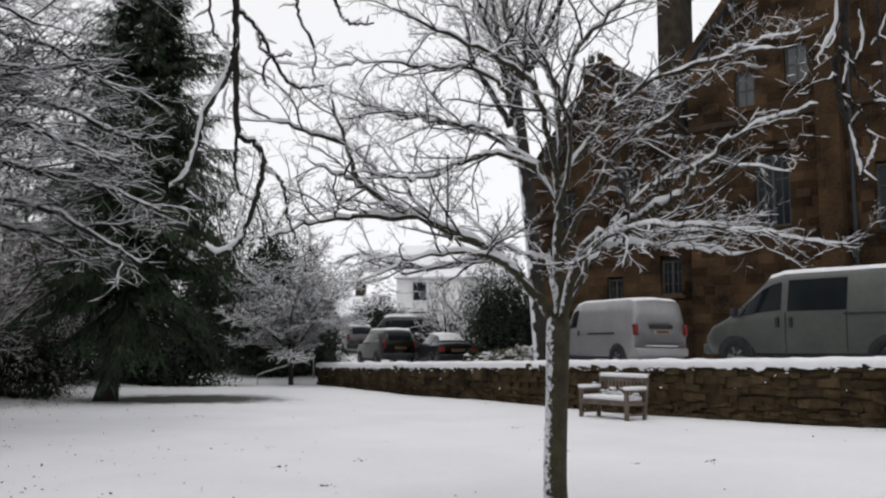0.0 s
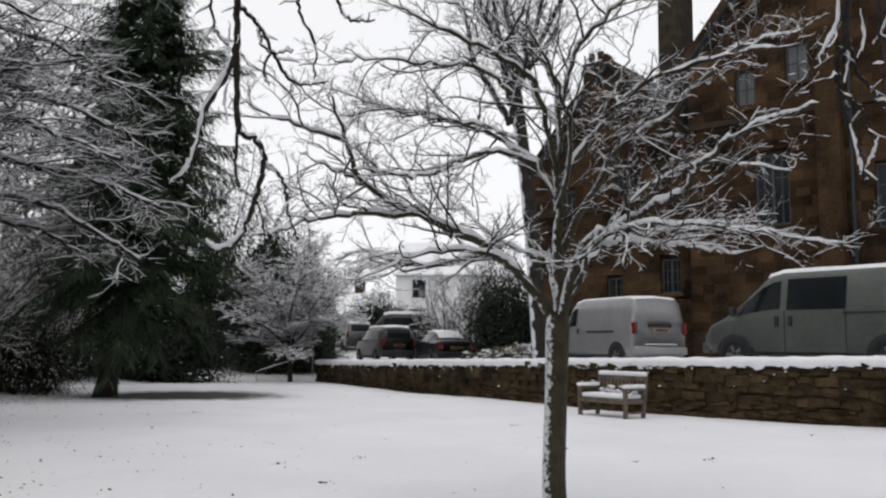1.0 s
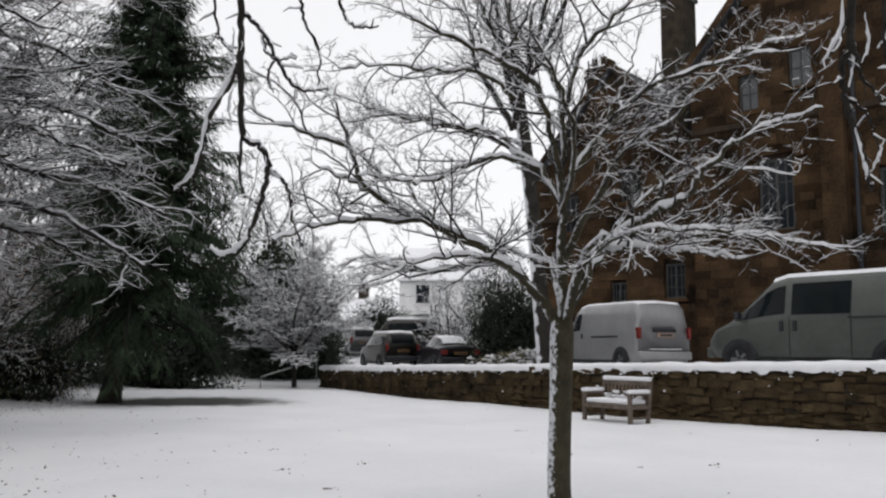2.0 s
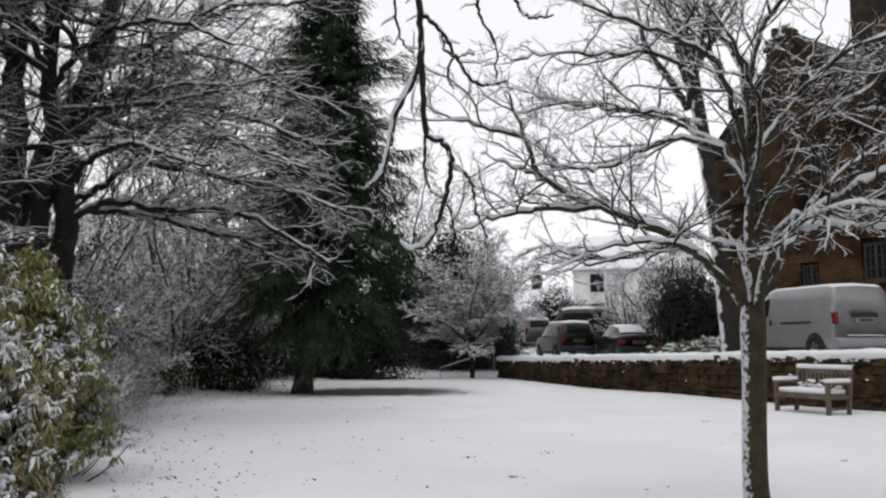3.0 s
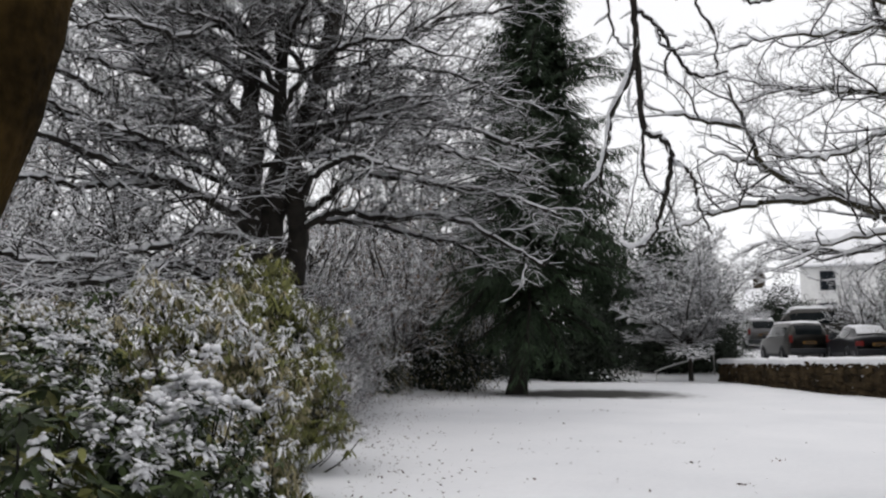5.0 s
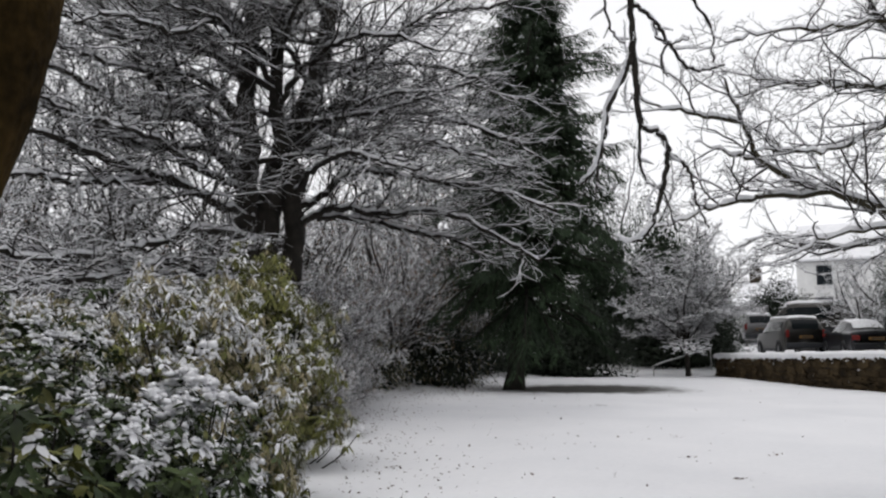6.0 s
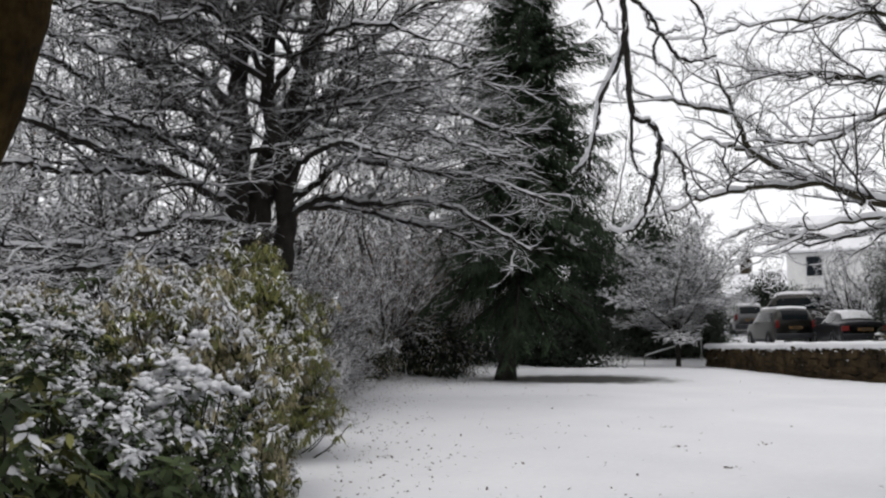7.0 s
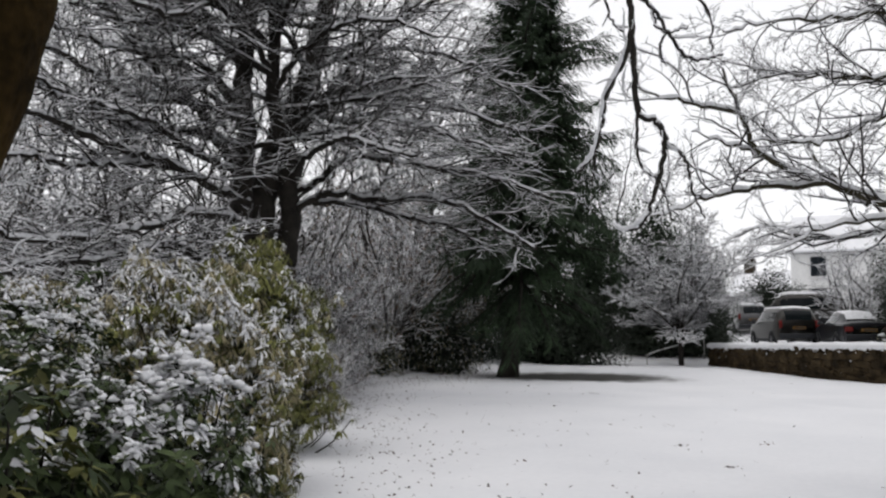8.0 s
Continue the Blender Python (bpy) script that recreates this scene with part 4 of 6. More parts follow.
# ---- shrubs ----
def shrub(name, label, place, radii, count, leaf, width, mats, seed, droop=0.3, snow=0.3, lump=0.35, clump=(0.05, 0.03), shell=0.45, category="shrub", pad=0.7, inner=0.4):
    """A leafy bush: stems inside, leaves through an uneven shell, snow pads on the leaves that face up. mats: (material, share) rows."""
    random.seed(seed)
    np.random.seed(seed)
    e = thing(name, place, label, category)
    rx, ry, rz = radii
    n = count
    dirs = unit(np.random.normal(0, 1, (n, 3)))
    dirs[:, 2] = np.where(dirs[:, 2] < -0.35, -dirs[:, 2], dirs[:, 2])
    bump = np.array([1 + lump * fractal(d[0] * 2.2, d[1] * 2.2, d[2] * 2.2, seed) for d in dirs])
    depth = 1 - shell * np.random.random(n) ** 1.7
    pos = dirs * (bump * depth)[:, None] * np.array([[rx, ry, rz]]) + np.array([[0, 0, rz * 0.35]])
    keep = pos[:, 2] > 0.03
    pos, dirs, depth = pos[keep], dirs[keep], depth[keep]
    n = len(pos)
    way = unit(dirs * 0.9 + np.random.normal(0, 0.55, (n, 3)) + np.array([[0, 0, -droop]]))
    up = unit(np.random.normal(0, 0.45, (n, 3)) + np.array([[0, 0, 1.0]]) + dirs * 0.4)
    ln, wd = leaf * np.random.uniform(0.6, 1.25, n), width * np.random.uniform(0.7, 1.2, n)
    pick, lo = np.random.random(n), 0.0
    for mat, share in mats:
        sel = (pick >= lo) & (pick < lo + share)
        lo += share
        if sel.any():
            v, f = leaf_arrays(pos[sel], way[sel], up[sel], ln[sel], wd[sel], 0.3, True)
            tagged(mesh_object("leaves", v, f, mat, e), kind="stuff")
    # large dark leaves fill the inside; their colour stands in for its shade
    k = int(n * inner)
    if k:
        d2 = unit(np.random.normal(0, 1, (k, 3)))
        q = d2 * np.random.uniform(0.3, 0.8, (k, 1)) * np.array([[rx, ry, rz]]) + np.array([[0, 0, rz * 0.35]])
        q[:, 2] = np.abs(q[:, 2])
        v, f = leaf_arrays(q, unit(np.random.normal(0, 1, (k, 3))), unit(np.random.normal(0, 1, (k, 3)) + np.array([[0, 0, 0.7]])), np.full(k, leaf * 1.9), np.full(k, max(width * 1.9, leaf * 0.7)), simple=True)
        mesh_object("inner_leaves", v, f, DARK_LEAF, e, "inner leaves coloured dark as the shaded interior")
    drift = np.array([clamp01(0.62 + 2.6 * fractal(q[0] * 2.6, q[1] * 2.6, q[2] * 2.6, seed + 3)) for q in pos])
    top = (depth > 1 - shell * 0.5) & (np.random.random(n) < 1.25 * snow * drift * clamp01(0.5 + dirs[:, 2] * 0.9))
    k = int(top.sum())
    if k:
        # snow lying on the leaf: the leaf's own outline, raised
        v, f = leaf_arrays(pos[top] + np.array([[0, 0, 0.006]]), way[top], up[top], ln[top] * pad, wd[top] * (pad + 0.15), 0.9, True)
        tagged(mesh_object("leaf_snow", v, f, SNOW_TWIG, e, "white snow on the leaves"), kind="stuff")
        sel = np.where(top & (drift > 0.6))[0][::5]
        if clump[0] < 0.02:
            sel = sel[:1]
        v, f = blob_arrays(pos[sel] + way[sel] * (ln[sel] * 0.35)[:, None] + np.array([[0, 0, clump[1] * 0.4]]), np.random.uniform(0.3, 1.35, (len(sel), 1)) * np.random.uniform(0.7, 1.3, (len(sel), 3)) * np.array([[clump[0], clump[0], clump[1]]]))
        tagged(mesh_object("snow", v, f, SNOW, e, "lumps of fresh snow"), kind="stuff")
    stems = []
    for _ in range(26):
        a, el = random.uniform(0, 6.28), random.uniform(0.3, 2.0)
        d = unit(np.array([math.cos(a) * rx, math.sin(a) * ry, el * rz]))
        stems.append(wander((random.gauss(0, rx * 0.2), random.gauss(0, ry * 0.2), -0.1), d, 0.85 * float(np.linalg.norm(d * np.array([rx, ry, rz]))), 0.02, 0.006, 0.2, 0.1, 0.02))
    for b in stems:
        tubes("stem", [b], 5, BARK, e)
    return e


def whorled_shrub(name, label, place, radii, tufts, per, leaf, width, mats, seed, droop=0.5, snow=0.6, cap=0.05, lump=0.4, low=-0.2, shell=0.25, inner=2500, category="shrub"):
    """A bush of leaf whorls at the stem tips, drooping under caps of snow, dark and open inside."""
    random.seed(seed)
    np.random.seed(seed)
    e = thing(name, place, label, category)
    size = np.array([radii])
    lift = np.array([[0, 0, radii[2] * 0.35]])
    dirs = unit(np.random.normal(0, 1, (tufts * 2, 3)))
    dirs = dirs[dirs[:, 2] > low][:tufts]
    n = len(dirs)
    bump = np.array([1 + lump * fractal(d[0] * 1.9, d[1] * 1.9, d[2] * 1.9, seed) + 0.5 * lump * fractal(d[0] * 5, d[1] * 5, d[2] * 5, seed) for d in dirs])
    mid = dirs * (bump * (1 - shell * np.random.random(n) ** 2))[:, None] * size + lift
    keep = mid[:, 2] > 0.06
    mid, dirs = mid[keep], dirs[keep]
    n = len(mid)
    axis = unit(dirs + np.random.normal(0, 0.25, (n, 3)) + np.array([[0, 0, 0.5]]))
    a1 = unit(np.cross(axis, np.array([[0.3, 0.2, 0.9]]) + np.random.normal(0, 0.2, (n, 3))))
    a2 = np.cross(axis, a1)
    grow = np.random.uniform(0.75, 1.2, n)
    drift = np.array([0.6 + 2.4 * fractal(q[0] * 2.2, q[1] * 2.2, q[2] * 2.2, seed + 3) for q in mid])
    white = np.random.random(n) < snow * clamp01(drift + 0.2) * clamp01(0.65 + dirs[:, 2] * 0.8)
    pick, lo = np.random.random(n), 0.0
    ang = np.arange(per)[None] * 2 * math.pi / per + np.random.uniform(0, 6.28, (n, 1)) + np.random.normal(0, 0.25, (n, per))
    way = a1[:, None] * np.cos(ang)[..., None] + a2[:, None] * np.sin(ang)[..., None] + axis[:, None] * np.random.uniform(0.0, 0.7, (n, per, 1)) + np.array([0, 0, -droop]) * np.random.uniform(0.6, 1.4, (n, per, 1))
    way = unit(way)
    up = unit(axis[:, None] + np.array([0, 0, 0.6]) + np.random.normal(0, 0.2, (n, per, 3)))
    pos = mid[:, None] - axis[:, None] * np.random.uniform(0, leaf * 0.5, (n, per, 1)) + way * leaf * 0.12
    ln = leaf * grow[:, None] * np.random.uniform(0.7, 1.2, (n, per))
    wd = width * grow[:, None] * np.random.uniform(0.75, 1.2, (n, per))
    for mat, share in mats:
        sel = (pick >= lo) & (pick < lo + share)
        lo += share
        if sel.any():
            v, f = leaf_arrays(pos[sel].reshape(-1, 3), way[sel].reshape(-1, 3), up[sel].reshape(-1, 3), ln[sel].ravel(), wd[sel].ravel(), 0.4)
            tagged(mesh_object("leaves", v, f, mat, e), kind="stuff")
    # the shade between the stems is put in as dark-coloured inner leaves
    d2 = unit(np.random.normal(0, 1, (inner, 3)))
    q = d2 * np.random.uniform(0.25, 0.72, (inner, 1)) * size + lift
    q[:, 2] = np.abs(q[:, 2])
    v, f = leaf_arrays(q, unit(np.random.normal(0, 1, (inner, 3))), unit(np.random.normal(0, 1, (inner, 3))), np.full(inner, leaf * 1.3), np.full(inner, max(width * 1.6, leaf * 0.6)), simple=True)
    mesh_object("inner_leaves", v, f, DARK_LEAF, e, "inner leaves coloured dark as the shaded interior")
    if white.any():
        some = white[:, None] & (np.random.random((n, per)) < 0.8)
        v, f = leaf_arrays(pos[some] + np.array([[0, 0, 0.006]]), way[some], up[some], ln[some] * np.random.uniform(0.6, 0.95, some.sum()), wd[some] * 1.12, 0.2)
        tagged(mesh_object("leaf_snow", v, f, SNOW, e, "white snow on the leaves"), kind="stuff")
        m = mid[white]
        heaps = [m + np.random.normal(0, cap * 0.8, m.shape) * np.array([[1, 1, 0.45]]) + np.array([[0, 0, cap * 0.1]]) for _ in range(7)]
        heaps = np.concatenate(heaps)
        v, f = blob_arrays(heaps, cap * np.random.uniform(0.22, 0.72, (len(heaps), 1)) * np.random.uniform(0.8, 1.2, (len(heaps), 3)) * np.array([[1, 1, 0.72]]))
        tagged(mesh_object("snow", v, f, SNOW, e, "lumps of fresh snow"), kind="stuff")
    for q in mid[::max(1, n // 60)]:
        foot = np.array([random.gauss(0, radii[0] * 0.15), random.gauss(0, radii[1] * 0.15), -0.4])
        bend = foot * 0.35 + q * 0.65 + np.array([0, 0, -0.12])
        tubes("stem", [(smooth_line([foot, bend, q], 7), np.linspace(0.013, 0.004, 7))], 5, BARK, e)
    return e


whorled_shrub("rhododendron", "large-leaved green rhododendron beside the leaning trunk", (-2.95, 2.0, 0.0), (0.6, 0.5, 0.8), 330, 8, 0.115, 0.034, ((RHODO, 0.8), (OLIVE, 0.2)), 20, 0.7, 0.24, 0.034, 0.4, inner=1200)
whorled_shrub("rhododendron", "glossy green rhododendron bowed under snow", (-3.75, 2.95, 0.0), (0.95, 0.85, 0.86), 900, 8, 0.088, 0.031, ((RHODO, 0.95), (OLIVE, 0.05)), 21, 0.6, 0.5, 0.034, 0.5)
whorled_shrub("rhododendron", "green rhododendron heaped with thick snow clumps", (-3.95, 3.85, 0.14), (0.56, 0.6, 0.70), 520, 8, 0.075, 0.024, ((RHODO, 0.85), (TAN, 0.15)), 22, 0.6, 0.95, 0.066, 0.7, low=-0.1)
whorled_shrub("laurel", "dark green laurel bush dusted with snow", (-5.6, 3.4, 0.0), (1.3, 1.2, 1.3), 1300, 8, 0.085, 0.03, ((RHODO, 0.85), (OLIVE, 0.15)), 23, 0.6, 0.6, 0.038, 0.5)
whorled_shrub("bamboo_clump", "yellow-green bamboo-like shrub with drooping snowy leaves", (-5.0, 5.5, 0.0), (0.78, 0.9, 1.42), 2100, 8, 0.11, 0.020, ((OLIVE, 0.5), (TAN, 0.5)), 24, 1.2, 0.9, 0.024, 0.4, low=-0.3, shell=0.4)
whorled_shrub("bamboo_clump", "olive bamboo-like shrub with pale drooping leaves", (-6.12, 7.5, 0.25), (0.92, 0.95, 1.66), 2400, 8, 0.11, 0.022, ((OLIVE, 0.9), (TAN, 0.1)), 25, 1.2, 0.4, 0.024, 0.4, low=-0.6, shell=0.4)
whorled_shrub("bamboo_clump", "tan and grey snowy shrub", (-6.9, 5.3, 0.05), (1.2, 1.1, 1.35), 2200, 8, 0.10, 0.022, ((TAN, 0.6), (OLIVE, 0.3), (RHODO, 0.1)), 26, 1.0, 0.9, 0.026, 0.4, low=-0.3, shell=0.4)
shrub("border_shrub", "low twiggy snowy shrub at the lawn's edge", (-7.5, 9.3, 0.0), (0.9, 1.1, 0.7), 6000, 0.06, 0.016, ((TAN, 0.5), (SNOW_TWIG, 0.38), (DARK_LEAF, 0.12)), 27, 0.3, 0.8, 0.4, (0.012, 0.007), 0.6, inner=0.12)
BORDER = twig_tree("border_shrub", "grey snowy twiggy border shrub", (-8.7, 11.2, 0.05), 2.5, 1.2, 0.2, 0.05, BARK_TWIG, 28, [(0.11, 0.8, 0.6, 46, 0.2, 0.0, 0.2), (0.08, 0.4, 0.65, 45, 0.22, -0.01, 0.2), (0.08, 0.2, 0.7, 45, 0.2, -0.02, 0.2)], 20, 0.01, 0.009, (WITHERED, 0.22, 0.05), twig=0.0035)
for x, y, sc, yaw in ((-9.5, 12.7, 1.1, 80), (-10.3, 14.4, 1.25, 190), (-11.2, 16.4, 1.2, 300), (-10.6, 12.4, 1.35, 20), (-12.3, 18.4, 1.4, 120), (-7.1, 10.2, 0.5, 50), (-8.1, 12.0, 0.6, 260), (-9.2, 14.1, 0.62, 330), (-10.4, 16.3, 0.6, 90)):
    copy_thing(BORDER, pose(x, y, lawn_z(x, y), 0, 0, yaw) @ Matrix.Scale(sc, 4))
shrub("evergreen_bush", "dark evergreen bush hung with snow", (-11.9, 19.0, 0.1), (1.3, 1.4, 1.2), 11000, 0.11, 0.026, ((DARK_LEAF, 0.5), (TAN, 0.33), (SNOW_TWIG, 0.17)), 30, 0.8, 0.3, 0.45, (0.028, 0.014), 0.5)
shrub("evergreen_bush", "dark evergreen bush with snowy leaves under the fir", (-11.4, 22.5, 0.1), (1.7, 1.6, 1.9), 12000, 0.12, 0.03, ((DARK_LEAF, 0.65), (TAN, 0.2), (SNOW_TWIG, 0.15)), 31, 0.8, 0.3, 0.45, (0.028, 0.014), 0.5)
shrub("evergreen_hedge", "dark evergreen hedge behind the fir", (-10.6, 30.5, 0.1), (3.3, 1.4, 2.2), 18000, 0.12, 0.045, ((DARK_LEAF, 1.0),), 32, 0.5, 0.015, 0.45, (0.06, 0.025), 0.5)
shrub("evergreen_hedge", "dark evergreen hedge beyond the small tree", (-6.6, 35.6, 0.35), (2.6, 1.2, 1.9), 16000, 0.13, 0.05, ((DARK_LEAF, 1.0),), 33, 0.5, 0.015, 0.45, (0.06, 0.025), 0.5)
shrub("evergreen_hedge", "dark evergreen mass at the lawn's far corner", (-13.5, 27.5, 0.1), (2.6, 2.2, 2.6), 16000, 0.13, 0.05, ((DARK_LEAF, 1.0),), 34, 0.5, 0.02, 0.45, (0.06, 0.025), 0.5)
shrub("evergreen_hedge", "dark evergreen thicket behind the border shrubs", (-14.2, 20.5, 0.1), (2.2, 2.6, 2.4), 16000, 0.12, 0.03, ((DARK_LEAF, 0.45), (TAN, 0.4), (SNOW_TWIG, 0.15)), 39, 0.5, 0.14, 0.5, (0.05, 0.025), 0.5)
shrub("yew_tree", "broad dark yew with snow on its edges", (2.85, 37.0, 0.5), (2.2, 1.8, 3.4), 18000, 0.14, 0.045, ((DARK_LEAF, 1.0),), 35, 0.5, 0.006, 0.8, (0.015, 0.01), 0.5, "tree")
shrub("yew_tree", "dark evergreen by the white house", (-4.4, 58.0, 0.4), (2.2, 1.8, 3.4), 12000, 0.2, 0.07, ((DARK_LEAF, 1.0),), 36, 0.4, 0.04, 0.5, (0.1, 0.05), 0.5, "tree")
shrub("snowy_bush", "low bush buried in snow behind the wall", (1.95, 24.7, 0.85), (1.15, 0.6, 0.42), 4200, 0.09, 0.03, ((TAN, 0.7), (DARK_LEAF, 0.3)), 37, 0.2, 1.0, 0.6, (0.065, 0.035), 0.5)
twig_tree("grey_tree", "grey bare shrub tree in front of the white house", (0.5, 50.0, 0.5), 5.6, 2.2, 0.8, 0.10, BARK_TWIG, 14, COARSE, 13, 0.0, 0.022, twig=0.009)
twig_tree("grey_tree", "bare brown tree beside the stone building", (2.6, 46.0, 0.5), 8.5, 2.2, 0.8, 0.12, BARK_TWIG, 15, COARSE, 9, 0.0, 0.016, (RUSSET, 0.2, 0.1), twig=0.008)
CYPRESS = shrub("cypress", "dark conical cypress behind the small tree", (-7.7, 37.0, 0.4), (1.8, 1.6, 4.9), 11000, 0.2, 0.055, ((NEEDLE, 1.0),), 38, 0.7, 0.06, 0.7, (0.07, 0.03), 0.5, "tree")
for x, y, sc, yaw in ((-10.3, 37.0, 0.82, 70), (-5.9, 39.5, 0.72, 20), (-11.4, 41.5, 1.1, 150), (-9.2, 46.0, 1.05, 230)):
    copy_thing(CYPRESS, pose(x, y, 0.4, 0, 0, yaw) @ Matrix.Scale(sc, 4))

# tall unseen evergreens added behind the viewer to darken reflections and the light
SCREEN = shrub("evergreen_screen", "unseen dark leafy screen added to cut light and reflections", (-7.0, -9.0, 0.0), (4.2, 2.6, 5.2), 4200, 0.65, 0.3, ((DARK_LEAF, 1.0),), 51, 0.5, 0.0, 0.4, (0.1, 0.05), 0.6, "tree")
for x, y, sc, yaw in ((0.5, -12.0, 1.1, 20), (8.0, -9.5, 1.05, -35), (13.5, -3.0, 1.0, 70), (16.5, 4.0, 0.9, 95), (-13.5, -3.5, 1.0, 60)):
    copy_thing(SCREEN, pose(x, y, 0, 0, 0, yaw) @ Matrix.Scale(sc, 4))


# ---- bench ----
def build_bench():
    e = thing("garden_bench", (3.43, 17.1, 0.1), "weathered wooden garden bench covered with snow by the wall", "bench", turn=-55)
    w = 1.3
    for sx in (-1, 1):
        part("leg", boxes([((sx * (w / 2 - 0.035), -0.28, 0.31), (0.07, 0.07, 0.62))], 0.008), TEAK, e)
        part("leg", boxes([((sx * (w / 2 - 0.035), 0.26, 0.45), (0.07, 0.06, 0.92), Matrix.Rotation(radians(-6), 4, "X"))], 0.008), TEAK, e)
        part("armrest", boxes([((sx * (w / 2 - 0.035), -0.03, 0.635), (0.085, 0.6, 0.045))], 0.012), TEAK, e)
        part("side_rail", boxes([((sx * (w / 2 - 0.035), 0.0, 0.36), (0.045, 0.5, 0.08))], 0.006), TEAK, e)
        part("stretcher", boxes([((sx * (w / 2 - 0.035), 0.0, 0.13), (0.035, 0.5, 0.05))], 0.006), TEAK, e)
        arm = boxes([((sx * (w / 2 - 0.035), -0.04, 0.695), (0.11, 0.58, 0.085))], 0.035)
        part("arm_snow", arm, SNOW, e, "snow on the armrest", True)
    for k in range(5):
        part("seat_slat", boxes([((0, -0.26 + 0.115 * k, 0.41), (w - 0.14, 0.09, 0.025))], 0.005), TEAK, e)
    part("front_rail", boxes([((0, -0.28, 0.36), (w - 0.14, 0.04, 0.09))], 0.006), TEAK, e)
    part("top_rail", boxes([((0, 0.30, 0.86), (w - 0.1, 0.045, 0.10))], 0.01), TEAK, e)
    part("bottom_rail", boxes([((0, 0.26, 0.5), (w - 0.14, 0.04, 0.06))], 0.006), TEAK, e)
    for k in range(11):
        part("back_slat", boxes([((-0.5 + 0.1 * k, 0.28, 0.67), (0.045, 0.018, 0.32), Matrix.Rotation(radians(-6), 4, "X"))], 0.004), TEAK, e)
    part("top_snow", boxes([((0, 0.305, 0.955), (w - 0.04, 0.10, 0.10))], 0.042), SNOW, e, "snow along the back", True)
    bm = boxes([((0, -0.03, 0.465), (w - 0.15, 0.5, 0.11))], 0.045)
    part("seat_snow", bm, SNOW, e, "thick snow on the seat", True)
    pos = np.array([(random.uniform(-0.5, 0.5), 0.2 + random.uniform(-0.03, 0.03), random.uniform(0.52, 0.66)) for _ in range(40)])
    v, f = blob_arrays(pos, np.random.uniform(0.7, 1.4, (40, 1)) * np.array([[0.05, 0.04, 0.035]]))
    mesh_object("back_snow", v, f, SNOW, e, "snow drifted against the slats")
    e.scale = (1.0, 1.0, 0.9)


build_bench()


def build_handrail():
    e = thing("handrail", (0, 0, 0), "pale metal handrail rising beside the steps", "handrail")
    rail = smooth_line([(-6.78, 31.3, 0.10), (-6.77, 31.3, 0.42), (-6.7, 31.35, 0.50), (-5.9, 31.95, 0.78), (-5.02, 32.6, 1.05), (-4.95, 32.65, 1.04), (-4.93, 32.66, 0.3)], 40)
    tubes("rail", [(rail, np.full(40, 0.019))], 8, STEEL, e)
    snow_strips("rail_snow", [(rail[6:-6], np.full(28, 0.02))], SNOW_TWIG, e, 0.014, 0.2)


build_handrail()


# ---- vehicles ----
SECTION = 7


def section(st, x):
    """Half outline of a vehicle at x: rows of (half-width, height) from the sill to the roof's middle."""
    a = [np.interp(x, st[:, 0], st[:, k]) for k in range(1, 6)]
    zlo, zb, zt, wb, wt = a
    e = min(0.12, (zt - zb) * 0.3 + 0.02)
    return np.array([(wb * 0.93, zlo), (wb, zlo + 0.16), (wb * 1.0, (zlo + zb) * 0.55), (wb * 0.985, zb), (wt, zt - e), (wt - 0.11, zt - 0.015), (0.0, zt + 0.015)])


def skin(st, xs, v0, v1, side, out=0.0, nv=None):
    """A patch of the body between the stations xs and outline steps v0 and v1, raised by out."""
    vs = np.linspace(v0, v1, nv or max(2, int((v1 - v0) * 3) + 1))
    V = []
    for x in xs:
        s = section(st, x)
        for v in vs:
            i = min(int(v), SECTION - 2)
            w = s[i] * (1 - (v - i)) + s[i + 1] * (v - i)
            t = s[i + 1] - s[i]
            nrm = np.array([t[1], -t[0]]) / max(np.linalg.norm(t), 1e-6)
            w = w + nrm * out
            V.append((x, side * w[0], w[1]))
    m = len(vs)
    F = [(i * m + k, i * m + k + 1, i * m + m + k + 1, i * m + m + k) for i in range(len(xs) - 1) for k in range(m - 1)]
    return np.array(V), np.array(F)


def patch(name, st, x0, x1, v0, v1, sides, mat, parent, out=0.008, label="", dx=0.0):
    for sd in sides:
        v, f = skin(st, np.linspace(x0, x1, 6), v0, v1, sd, out)
        v[:, 0] += dx
        mesh_object(name, v, f, mat, parent, label)


